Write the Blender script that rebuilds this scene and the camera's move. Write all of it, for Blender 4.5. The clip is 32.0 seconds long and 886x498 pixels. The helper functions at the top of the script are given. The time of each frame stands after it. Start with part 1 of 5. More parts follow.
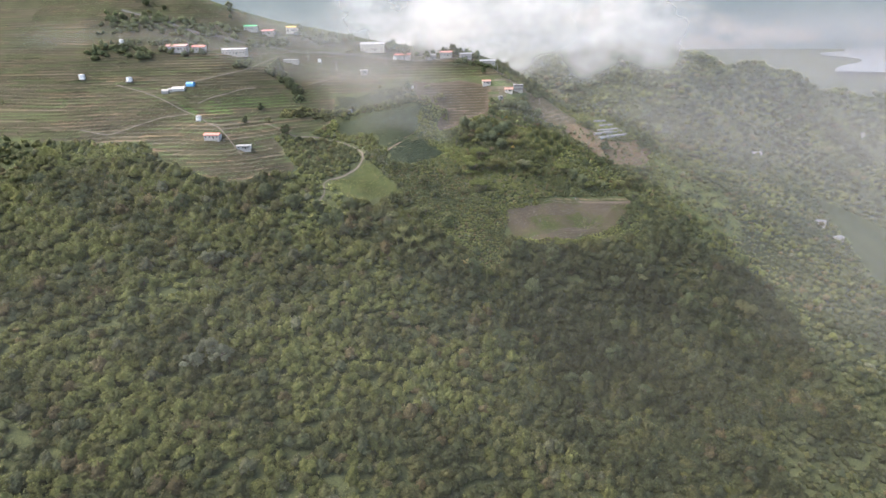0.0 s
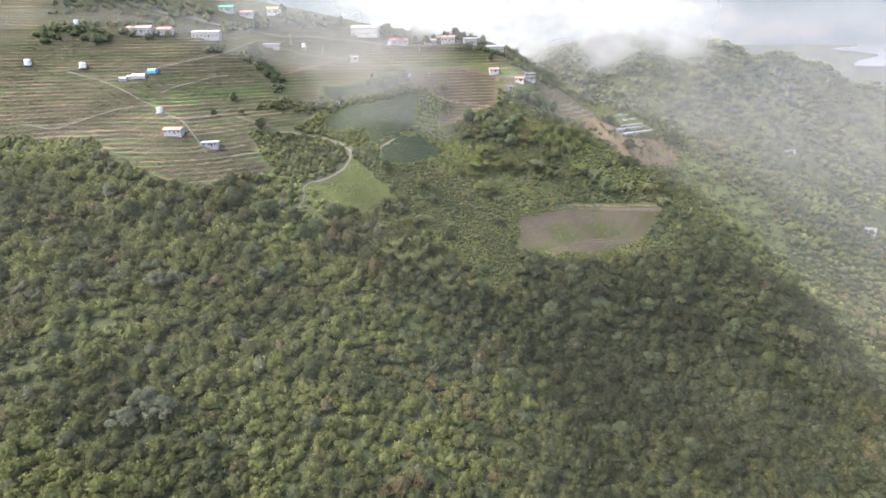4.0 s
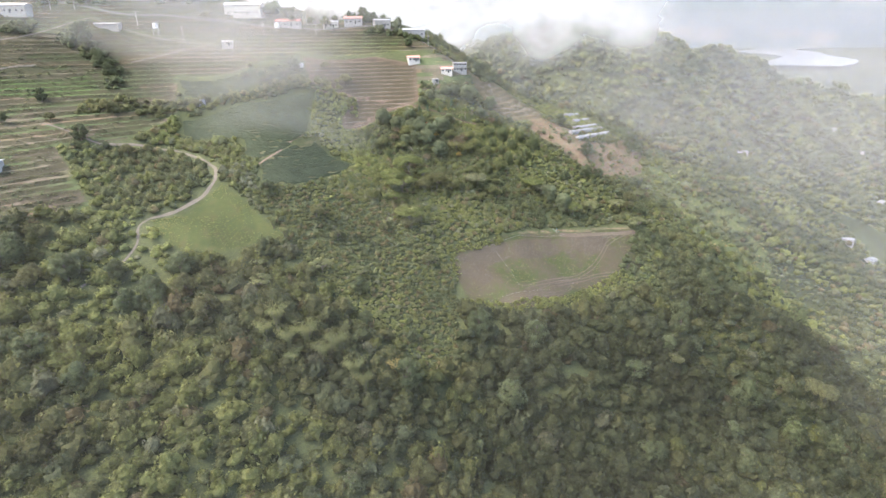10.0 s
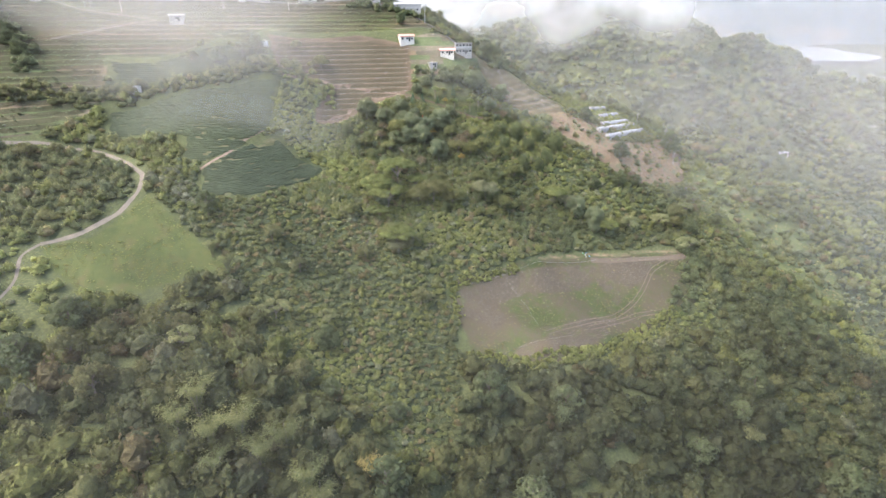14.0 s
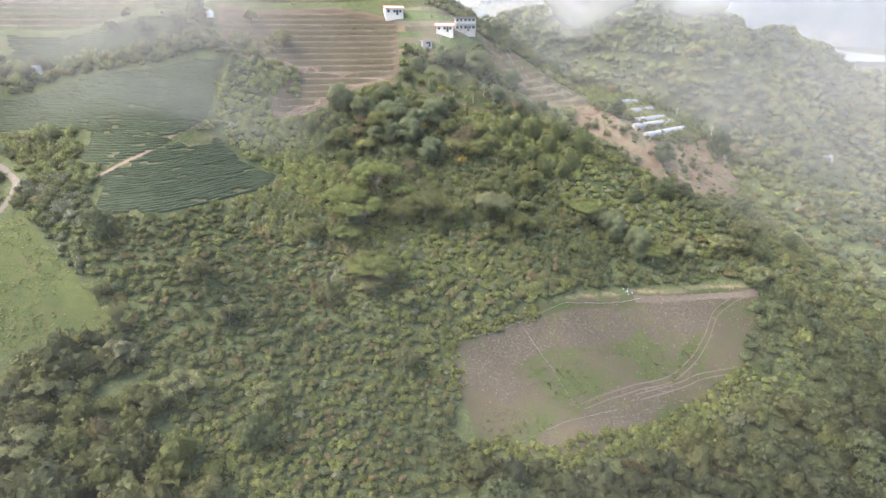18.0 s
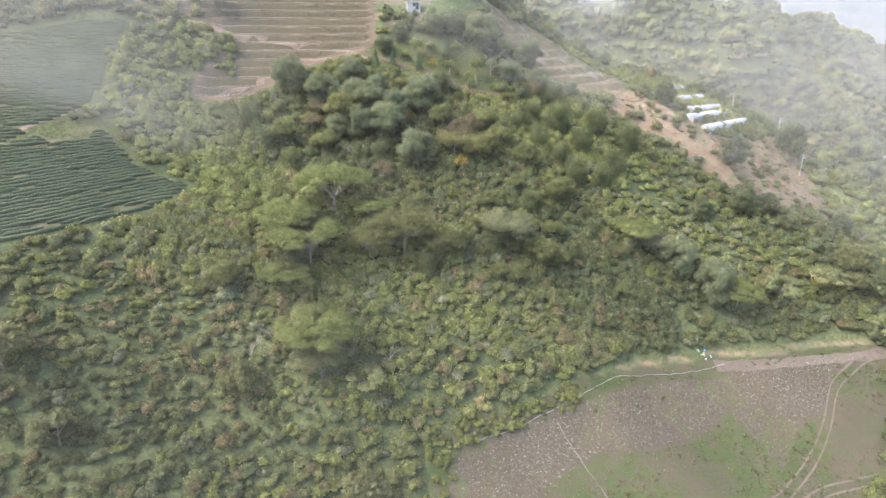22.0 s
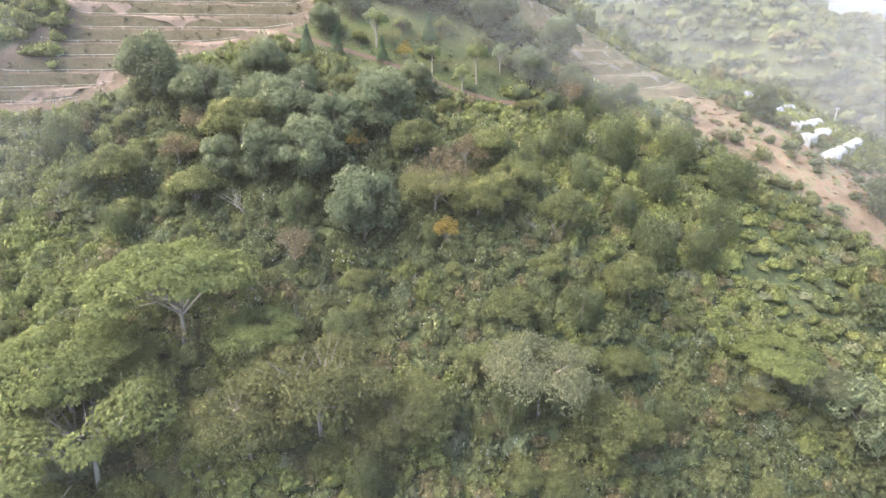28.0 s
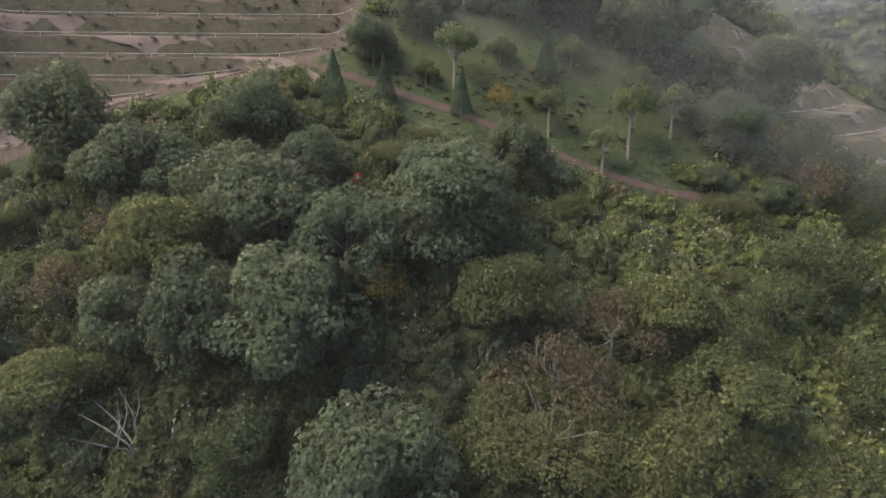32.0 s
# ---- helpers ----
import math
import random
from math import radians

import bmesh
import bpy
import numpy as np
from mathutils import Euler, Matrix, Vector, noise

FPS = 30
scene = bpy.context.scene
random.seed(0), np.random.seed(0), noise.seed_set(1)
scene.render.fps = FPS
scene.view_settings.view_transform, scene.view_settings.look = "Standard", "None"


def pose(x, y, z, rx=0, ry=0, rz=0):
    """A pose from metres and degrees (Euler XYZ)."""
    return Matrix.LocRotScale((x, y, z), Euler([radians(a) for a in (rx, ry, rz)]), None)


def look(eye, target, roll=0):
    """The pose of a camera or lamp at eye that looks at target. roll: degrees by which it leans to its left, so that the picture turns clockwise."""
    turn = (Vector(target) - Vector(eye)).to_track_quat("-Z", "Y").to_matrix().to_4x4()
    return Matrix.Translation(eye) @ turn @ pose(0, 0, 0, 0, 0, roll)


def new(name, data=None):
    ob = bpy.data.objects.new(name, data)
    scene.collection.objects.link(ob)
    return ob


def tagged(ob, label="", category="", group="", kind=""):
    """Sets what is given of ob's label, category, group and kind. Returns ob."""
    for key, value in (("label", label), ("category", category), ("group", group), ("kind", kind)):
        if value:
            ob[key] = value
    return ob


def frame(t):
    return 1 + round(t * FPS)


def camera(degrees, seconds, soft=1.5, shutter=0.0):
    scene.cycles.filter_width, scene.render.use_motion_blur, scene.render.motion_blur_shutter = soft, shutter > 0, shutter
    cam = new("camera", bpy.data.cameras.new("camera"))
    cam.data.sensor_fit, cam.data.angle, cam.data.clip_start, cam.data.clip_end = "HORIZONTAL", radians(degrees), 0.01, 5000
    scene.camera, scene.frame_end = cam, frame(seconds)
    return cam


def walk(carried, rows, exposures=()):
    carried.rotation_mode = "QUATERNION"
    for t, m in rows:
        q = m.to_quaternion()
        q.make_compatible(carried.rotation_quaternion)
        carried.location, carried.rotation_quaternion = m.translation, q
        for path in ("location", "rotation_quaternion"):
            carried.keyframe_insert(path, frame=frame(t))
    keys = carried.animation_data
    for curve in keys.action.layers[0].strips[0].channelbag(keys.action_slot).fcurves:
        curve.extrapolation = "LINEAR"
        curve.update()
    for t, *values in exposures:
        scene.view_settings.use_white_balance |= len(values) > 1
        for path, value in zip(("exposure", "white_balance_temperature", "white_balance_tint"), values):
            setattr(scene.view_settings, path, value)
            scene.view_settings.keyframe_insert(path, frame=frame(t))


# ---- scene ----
cam = camera(77.5, 32.0)
METRES, EYE, TILT, LEAN, TURN = 500.0, 300.0, -21.0, 1.0, 0.0
ROWS = [
    (0.0, 0.0, 0.0, 0.0, -0.0, 0.0, -0.0),
    (0.5, -0.0001, 0.0189, 0.0042, 0.03, -0.05, -0.07),
    (1.0, -0.0005, 0.0362, 0.0074, 0.01, -0.08, -0.12),
    (1.5, -0.0005, 0.0526, 0.0102, 0.02, -0.12, -0.14),
    (2.0, -0.0005, 0.0695, 0.0131, 0.03, -0.16, -0.16),
    (2.5, -0.0006, 0.0864, 0.016, 0.04, -0.18, -0.16),
    (4.5, -0.0001, 0.1522, 0.0298, 0.07, -0.35, -0.18),
    (5.0, 0.0001, 0.1692, 0.0337, 0.07, -0.32, -0.16),
    (5.5, 0.0007, 0.1875, 0.0373, 0.08, -0.27, -0.1),
    (6.0, 0.0011, 0.2064, 0.0413, 0.08, -0.24, -0.06),
    (6.1, 0.0014, 0.2102, 0.0421, 0.08, -0.24, -0.06),
    (6.2, 0.0058, 0.2137, 0.0433, -6.6, -0.4, 2.2),
    (6.3, 0.0062, 0.2172, 0.0443, -7.54, -0.38, 2.37),
    (6.5, 0.0064, 0.2239, 0.0461, -7.54, -0.36, 2.37),
    (7.0, 0.007, 0.2424, 0.0496, -7.54, -0.3, 2.4),
    (7.5, 0.0086, 0.2616, 0.0542, -7.49, -0.28, 2.4),
    (8.0, 0.0105, 0.2808, 0.0583, -7.45, -0.24, 2.41),
    (8.5, 0.0122, 0.3001, 0.0621, -7.46, -0.15, 2.43),
    (9.0, 0.0144, 0.3185, 0.0659, -7.41, -0.1, 2.44),
    (9.5, 0.0169, 0.3376, 0.0698, -7.4, -0.05, 2.44),
    (10.0, 0.0193, 0.3567, 0.0736, -7.37, 0.01, 2.44),
    (10.5, 0.022, 0.3748, 0.0776, -7.35, 0.0, 2.42),
    (11.0, 0.0241, 0.3938, 0.0814, -7.4, 0.1, 2.41),
    (11.5, 0.0274, 0.4112, 0.0853, -7.33, 0.02, 2.39),
    (12.0, 0.0303, 0.4291, 0.0894, -7.3, -0.08, 2.35),
    (12.5, 0.0328, 0.4468, 0.0924, -7.33, -0.09, 2.3),
    (13.0, 0.0355, 0.4631, 0.0958, -7.29, -0.14, 2.25),
    (13.5, 0.0384, 0.48, 0.0989, -7.26, -0.17, 2.22),
    (14.0, 0.0412, 0.4965, 0.1023, -7.26, -0.24, 2.18),
    (14.5, 0.0438, 0.5128, 0.105, -7.27, -0.2, 2.16),
    (16.5, 0.0543, 0.5767, 0.116, -7.26, -0.02, 1.97),
    (17.0, 0.057, 0.5924, 0.1186, -7.27, 0.03, 1.99),
    (17.5, 0.0595, 0.6082, 0.1211, -7.27, 0.04, 1.97),
    (18.0, 0.0622, 0.6231, 0.1232, -7.24, 0.08, 1.98),
    (18.5, 0.065, 0.6384, 0.1258, -7.2, 0.07, 1.99),
    (19.0, 0.0675, 0.6539, 0.1279, -7.21, 0.16, 2.0),
    (19.5, 0.0702, 0.6693, 0.1305, -7.19, 0.19, 2.01),
    (20.0, 0.073, 0.6839, 0.1328, -7.13, 0.25, 2.02),
    (20.5, 0.0759, 0.6991, 0.1355, -7.08, 0.24, 2.01),
    (21.0, 0.0789, 0.7143, 0.1378, -7.04, 0.31, 2.05),
    (21.5, 0.0816, 0.7294, 0.1403, -7.04, 0.32, 2.05),
    (22.0, 0.0843, 0.7437, 0.1422, -7.01, 0.4, 2.08),
    (22.5, 0.087, 0.7586, 0.1444, -7.0, 0.45, 2.1),
    (23.0, 0.0899, 0.7731, 0.1467, -6.92, 0.5, 2.1),
    (23.5, 0.0923, 0.7866, 0.1487, -6.91, 0.52, 2.09),
    (24.0, 0.0948, 0.8002, 0.1505, -6.88, 0.63, 2.07),
    (24.5, 0.0973, 0.8129, 0.1541, -6.96, 0.73, 2.04),
    (25.0, 0.0997, 0.8243, 0.159, -6.96, 0.82, 2.01),
    (25.5, 0.1019, 0.8345, 0.1633, -6.95, 0.85, 1.99),
    (27.5, 0.109, 0.8679, 0.1774, -6.91, 1.4, 1.74),
    (28.0, 0.1103, 0.8735, 0.1796, -6.91, 1.26, 1.72),
    (28.5, 0.1117, 0.8805, 0.1826, -6.88, 1.18, 1.73),
    (29.0, 0.1113, 0.89, 0.1853, -0.4, 1.76, -0.46),
    (29.5, 0.1136, 0.8999, 0.1905, 2.0, 1.44, -1.28),
    (30.0, 0.1149, 0.9117, 0.1956, 1.5, 1.73, -1.08),
    (30.5, 0.116, 0.9231, 0.2007, 1.43, 1.99, -1.1),
    (31.0, 0.117, 0.9344, 0.2058, 1.33, 1.86, -1.04),
    (31.5, 0.1177, 0.9465, 0.2124, 3.13, 2.39, -1.66),
    (32.0, 0.1171, 0.959, 0.2198, 2.54, 2.27, -2.35),
]
BRIGHT = [(t, s, 6950, 15.5) for t, s in ((0.0, 2.22), (1.0, 2.35), (2.5, 2.55), (4.5, 2.65), (6.0, 2.68), (9.0, 2.72), (14.0, 2.78), (19.0, 2.86), (25.0, 3.12), (28.5, 3.28), (29.2, 3.38), (31.3, 3.44), (31.6, 2.8), (31.8, 2.25), (32.0, 1.7))]
walk(cam, [(t, pose(0, 0, EYE, TILT, LEAN, TURN) @ pose(METRES * x, METRES * y, METRES * z, 90 + pitch, roll, yaw)) for t, x, y, z, yaw, pitch, roll in ROWS], BRIGHT)

# ---- world and sun: a bright overcast morning ----
world = bpy.data.worlds.new("world")
world.use_nodes = True
scene.world = world
wn = world.node_tree
sky = wn.nodes.new("ShaderNodeTexSky")
sky.sky_type, sky.sun_disc = "NISHITA", False
sky.sun_elevation, sky.sun_rotation = radians(52), radians(-60)
sky.dust_density = 3.0
wn.links.new(sky.outputs[0], wn.nodes["Background"].inputs[0])
wn.nodes["Background"].inputs[1].default_value = 0.14
sun_data = bpy.data.lights.new("sun", "SUN")
sun_data.energy, sun_data.angle, sun_data.color = 1.3, radians(30), (1.0, 0.96, 0.9)
sun = new("sun", sun_data)
sun.matrix_world = look((-300, 350, 600), (0, 480, 180))


# ---- materials ----
def nodes(name):
    m = bpy.data.materials.new(name)
    m.use_nodes = True
    return m, m.node_tree.nodes, m.node_tree.links, m.node_tree.nodes["Principled BSDF"]


def ramp(n, l, fac, stops):
    r = n.new("ShaderNodeValToRGB")
    e = r.color_ramp.elements
    while len(e) < len(stops):
        e.new(0.5)
    for el, (p, c) in zip(e, stops):
        el.position, el.color = p, (*c, 1)
    l.new(fac, r.inputs[0])
    return r.outputs[0]


def noise_at(n, l, scale, detail=4, rough=0.6, coord=None):
    t = n.new("ShaderNodeTexNoise")
    t.inputs["Scale"].default_value, t.inputs["Detail"].default_value, t.inputs["Roughness"].default_value = scale, detail, rough
    if coord is None:
        coord = n.new("ShaderNodeNewGeometry").outputs["Position"]
    l.new(coord, t.inputs["Vector"])
    return t.outputs["Fac"]


def mixc(n, l, fac, a, b, mode="MIX"):
    m = n.new("ShaderNodeMix")
    m.data_type, m.blend_type = "RGBA", mode
    for v, i in ((fac, 0), (a, 6), (b, 7)):
        if isinstance(v, (int, float)):
            m.inputs[i].default_value = v
        elif isinstance(v, tuple):
            m.inputs[i].default_value = (*v, 1)
        else:
            l.new(v, m.inputs[i])
    return m.outputs[2]


def maths(n, l, op, a, b):
    m = n.new("ShaderNodeMath")
    m.operation = op
    for v, i in ((a, 0), (b, 1)):
        if isinstance(v, (int, float)):
            m.inputs[i].default_value = v
        else:
            l.new(v, m.inputs[i])
    return m.outputs[0]


def bump(n, l, b, height, strength, distance):
    k = n.new("ShaderNodeBump")
    k.inputs["Strength"].default_value, k.inputs["Distance"].default_value = strength, distance
    l.new(height, k.inputs["Height"])
    l.new(k.outputs[0], b.inputs["Normal"])


def attr(n, name):
    a = n.new("ShaderNodeAttribute")
    a.attribute_name = name
    return a


def plain(name, colour, rough=0.7, vary=0.25, scale=1.5, metal=0.0, relief=0.15):
    """Paint, concrete, wood and metal with stains at two scales."""
    m, n, l, b = nodes(name)
    co = n.new("ShaderNodeTexCoord").outputs["Object"]
    big, fine = noise_at(n, l, scale, 5, 0.65, co), noise_at(n, l, scale * 9, 3, 0.7, co)
    f = maths(n, l, "MULTIPLY", big, fine)
    dark = tuple(c * (1 - vary) for c in colour)
    l.new(ramp(n, l, f, [(0.12, dark), (0.36, colour)]), b.inputs["Base Color"])
    b.inputs["Roughness"].default_value, b.inputs["Metallic"].default_value = rough, metal
    bump(n, l, b, fine, relief, 0.05)
    return m


def leafy(name, gloss=0.55, value=1.0):
    """Leaves: the colour of the kind of plant lies in 'tint'; every leaf differs a little."""
    m, n, l, b = nodes(name)
    g = n.new("ShaderNodeNewGeometry")
    t = attr(n, "tint").outputs["Color"]
    big = ramp(n, l, noise_at(n, l, 0.06, 4), [(0.3, (0.84, 0.87, 0.88)), (0.7, (1.2, 1.13, 1.02))])
    c = mixc(n, l, 1.0, t, big, "MULTIPLY")
    # sprays and single leaflets
    sprays, fine = noise_at(n, l, 0.8, 5, 0.7), noise_at(n, l, 4.5, 4, 0.8)
    c = mixc(n, l, 1.0, c, ramp(n, l, sprays, [(0.3, (0.74, 0.74, 0.72)), (0.5, (1.0, 1.0, 1.0)), (0.7, (1.3, 1.28, 1.2))]), "MULTIPLY")
    c = mixc(n, l, 1.0, c, ramp(n, l, fine, [(0.32, (0.6, 0.6, 0.58)), (0.5, (1.0, 1.0, 1.0)), (0.68, (1.5, 1.48, 1.4))]), "MULTIPLY")
    c = mixc(n, l, 1.0, c, (value * 1.03, value * 0.985, value * 1.12), "MULTIPLY")
    l.new(c, b.inputs["Base Color"])
    b.inputs["Roughness"].default_value = gloss
    b.inputs["Specular IOR Level"].default_value = 0.1
    # leaves turn to the light with the roundness of their crown
    vt = n.new("ShaderNodeVectorTransform")
    vt.vector_type, vt.convert_from, vt.convert_to = "NORMAL", "OBJECT", "WORLD"
    l.new(attr(n, "bulge").outputs["Vector"], vt.inputs[0])
    face = n.new("ShaderNodeVectorMath")
    face.operation = "SCALE"
    face.inputs["Scale"].default_value = 0.4
    l.new(g.outputs["Normal"], face.inputs[0])
    both, unit = n.new("ShaderNodeVectorMath"), n.new("ShaderNodeVectorMath")
    both.operation, unit.operation = "ADD", "NORMALIZE"
    l.new(vt.outputs[0], both.inputs[0])
    l.new(face.outputs[0], both.inputs[1])
    l.new(both.outputs[0], unit.inputs[0])
    bump(n, l, b, maths(n, l, "ADD", maths(n, l, "MULTIPLY", sprays, 1.2), maths(n, l, "MULTIPLY", fine, 0.35)), 0.9, 1.0)
    l.new(unit.outputs[0], b.inputs["Normal"].links[0].from_node.inputs["Normal"])
    tr = n.new("ShaderNodeBsdfTranslucent")
    l.new(c, tr.inputs[0])
    mix = n.new("ShaderNodeMixShader")
    mix.inputs[0].default_value = 0.45
    l.new(b.outputs[0], mix.inputs[1])
    l.new(tr.outputs[0], mix.inputs[2])
    l.new(mix.outputs[0], n["Material Output"].inputs[0])
    return m


def ground_material():
    m, n, l, b = nodes("hillside_ground")
    g = n.new("ShaderNodeNewGeometry")
    fine, mid, big = noise_at(n, l, 1.6, 5, 0.7), noise_at(n, l, 0.25, 5, 0.65), noise_at(n, l, 0.03, 4, 0.6)
    vor = n.new("ShaderNodeTexVoronoi")
    vor.inputs["Scale"].default_value = 2.2
    l.new(g.outputs["Position"], vor.inputs["Vector"])
    cell = n.new("ShaderNodeSeparateColor")
    l.new(vor.outputs["Color"], cell.inputs[0])
    leafage = maths(n, l, "ADD", maths(n, l, "MULTIPLY", cell.outputs[0], 0.5), maths(n, l, "MULTIPLY", mid, 0.5))
    litter = ramp(n, l, leafage, [(0.2, (0.03, 0.038, 0.019)), (0.5, (0.048, 0.059, 0.027)), (0.75, (0.07, 0.08, 0.037))])
    red = ramp(n, l, fine, [(0.25, (0.068, 0.05, 0.039)), (0.55, (0.1, 0.075, 0.059)), (0.8, (0.135, 0.106, 0.085))])
    brown = ramp(n, l, mid, [(0.25, (0.085, 0.075, 0.057)), (0.45, (0.112, 0.097, 0.077)), (0.55, (0.085, 0.085, 0.054)), (0.8, (0.132, 0.117, 0.09))])
    grass = ramp(n, l, mid, [(0.25, (0.03, 0.044, 0.015)), (0.45, (0.044, 0.058, 0.021)), (0.55, (0.055, 0.066, 0.024)), (0.75, (0.075, 0.068, 0.034))])
    bare = ramp(n, l, fine, [(0.3, (0.03, 0.026, 0.02)), (0.5, (0.05, 0.044, 0.033)), (0.72, (0.08, 0.072, 0.056))])
    weeds = ramp(n, l, fine, [(0.3, (0.026, 0.042, 0.014)), (0.7, (0.054, 0.075, 0.026))])
    blot = maths(n, l, "ADD", maths(n, l, "MULTIPLY", noise_at(n, l, 0.055, 5, 0.65), 0.6), maths(n, l, "MULTIPLY", noise_at(n, l, 0.4, 4, 0.7), 0.4))
    bare = mixc(n, l, ramp(n, l, blot, [(0.53, (0, 0, 0)), (0.6, (0.8, 0.8, 0.8))]), bare, weeds)
    rough = mixc(n, l, ramp(n, l, blot, [(0.44, (0, 0, 0)), (0.56, (1, 1, 1))]), (0.052, 0.046, 0.031), ramp(n, l, fine, [(0.3, (0.024, 0.037, 0.013)), (0.7, (0.042, 0.055, 0.02))]))
    bare = mixc(n, l, ramp(n, l, noise_at(n, l, 0.11, 4, 0.6), [(0.5, (0, 0, 0)), (0.62, (0.5, 0.5, 0.5))]), bare, (0.062, 0.05, 0.034))
    bare = mixc(n, l, 1.0, bare, ramp(n, l, noise_at(n, l, 7.0, 3, 0.8), [(0.3, (0.62, 0.62, 0.62)), (0.5, (0.95, 0.95, 0.95)), (0.72, (1.55, 1.52, 1.48))]), "MULTIPLY")
    tan = ramp(n, l, mid, [(0.25, (0.085, 0.06, 0.041)), (0.45, (0.125, 0.09, 0.062)), (0.52, (0.15, 0.115, 0.08)), (0.6, (0.075, 0.08, 0.042))])
    lush = ramp(n, l, mid, [(0.3, (0.08, 0.1, 0.038)), (0.55, (0.105, 0.122, 0.048)), (0.75, (0.14, 0.125, 0.066))])
    veg = ramp(n, l, fine, [(0.3, (0.045, 0.085, 0.026)), (0.7, (0.08, 0.13, 0.042))])
    # each terrace has its own crop or soil
    zz = n.new("ShaderNodeSeparateXYZ")
    l.new(g.outputs["Position"], zz.inputs[0])
    level = maths(n, l, "FLOOR", maths(n, l, "DIVIDE", maths(n, l, "ADD", zz.outputs[2], 0.25), 2.3), 0)
    plot = maths(n, l, "FLOOR", maths(n, l, "DIVIDE", maths(n, l, "ADD", zz.outputs[0], maths(n, l, "MULTIPLY", level, 7.3)), 38.0), 0)
    wn_ = n.new("ShaderNodeTexWhiteNoise")
    wn_.noise_dimensions = "2D"
    cv = n.new("ShaderNodeCombineXYZ")
    l.new(level, cv.inputs[0])
    l.new(plot, cv.inputs[1])
    l.new(cv.outputs[0], wn_.inputs["Vector"])
    crop = ramp(n, l, wn_.outputs["Value"], [(0.0, (0.5, 0.5, 0.46)), (0.3, (0.95, 0.95, 0.95)), (0.45, (1.2, 1.0, 0.88)), (0.55, (1.3, 1.28, 1.25)), (0.75, (0.55, 0.8, 0.45)), (1.0, (0.8, 1.15, 0.6))])
    brown = mixc(n, l, 1.0, brown, crop, "MULTIPLY")
    rows = ramp(n, l, maths(n, l, "ADD", maths(n, l, "MULTIPLY", wn_.outputs["Value"], 0.8), maths(n, l, "MULTIPLY", big, 0.4)), [(0.6, (0, 0, 0)), (0.66, (1, 1, 1))])
    brown = mixc(n, l, rows, brown, ramp(n, l, mid, [(0.3, (0.042, 0.06, 0.026)), (0.7, (0.07, 0.09, 0.042))]))
    c = litter
    wob = maths(n, l, "MULTIPLY", maths(n, l, "SUBTRACT", mid, 0.5), 0.9)
    for name, col in (("lush", lush), ("brown", brown), ("red", red), ("veg", veg), ("grass", grass), ("rough", rough), ("bare", bare), ("tan", tan)):
        a = maths(n, l, "ADD", attr(n, name).outputs["Fac"], wob)
        f = ramp(n, l, a, [(0.38, (0, 0, 0)), (0.62, (1, 1, 1))])
        c = mixc(n, l, f, c, col)
    # steep risers of the terraces are pale dry grass and stone
    nz = n.new("ShaderNodeSeparateXYZ")
    l.new(g.outputs["True Normal"], nz.inputs[0])
    steep = ramp(n, l, maths(n, l, "ADD", nz.outputs[2], maths(n, l, "MULTIPLY", maths(n, l, "SUBTRACT", fine, 0.5), 0.2)), [(0.8, (1, 1, 1)), (0.94, (0, 0, 0))])
    onfield = maths(n, l, "MULTIPLY", steep, attr(n, "steps").outputs["Fac"])
    pale = ramp(n, l, fine, [(0.3, (0.024, 0.027, 0.014)), (0.7, (0.055, 0.05, 0.03))])
    c = mixc(n, l, maths(n, l, "MULTIPLY", onfield, 0.85), c, pale)
    far = ramp(n, l, big, [(0.35, (0.8, 0.82, 0.8)), (0.65, (1.18, 1.15, 1.1))])
    c = mixc(n, l, 1.0, c, far, "MULTIPLY")
    l.new(c, b.inputs["Base Color"])
    b.inputs["Roughness"].default_value = 0.95
    b.inputs["Specular IOR Level"].default_value = 0.1
    bump(n, l, b, fine, 0.6, 0.35)
    return m


def mist_material(name, thick, scale, lo, hi, white=0.66, least=0.0, blue=0.93):
    """Thin cloud: lit water droplets, with gaps; 'thin' fades it out towards its rims."""
    m, n, l, b = nodes(name)
    n.remove(b)
    d, t, x = n.new("ShaderNodeBsdfDiffuse"), n.new("ShaderNodeBsdfTranslucent"), n.new("ShaderNodeBsdfTransparent")
    d.inputs[0].default_value = t.inputs[0].default_value = (white, white * 0.985, white * blue, 1)
    add, mix = n.new("ShaderNodeMixShader"), n.new("ShaderNodeMixShader")
    l.new(d.outputs[0], add.inputs[1])
    l.new(t.outputs[0], add.inputs[2])
    geo = n.new("ShaderNodeNewGeometry")
    mp = n.new("ShaderNodeMapping")
    mp.inputs["Scale"].default_value = (1, 1, 1.6)
    l.new(geo.outputs["Position"], mp.inputs["Vector"])
    f = ramp(n, l, noise_at(n, l, scale, 5, 0.55, mp.outputs[0]), [(lo, (least, least, least)), (hi, (1, 1, 1))])
    f = maths(n, l, "MULTIPLY", maths(n, l, "MULTIPLY", f, attr(n, "thin").outputs["Fac"]), thick)
    l.new(f, mix.inputs[0])
    l.new(x.outputs[0], mix.inputs[1])
    l.new(add.outputs[0], mix.inputs[2])
    l.new(mix.outputs[0], n["Material Output"].inputs[0])
    return m


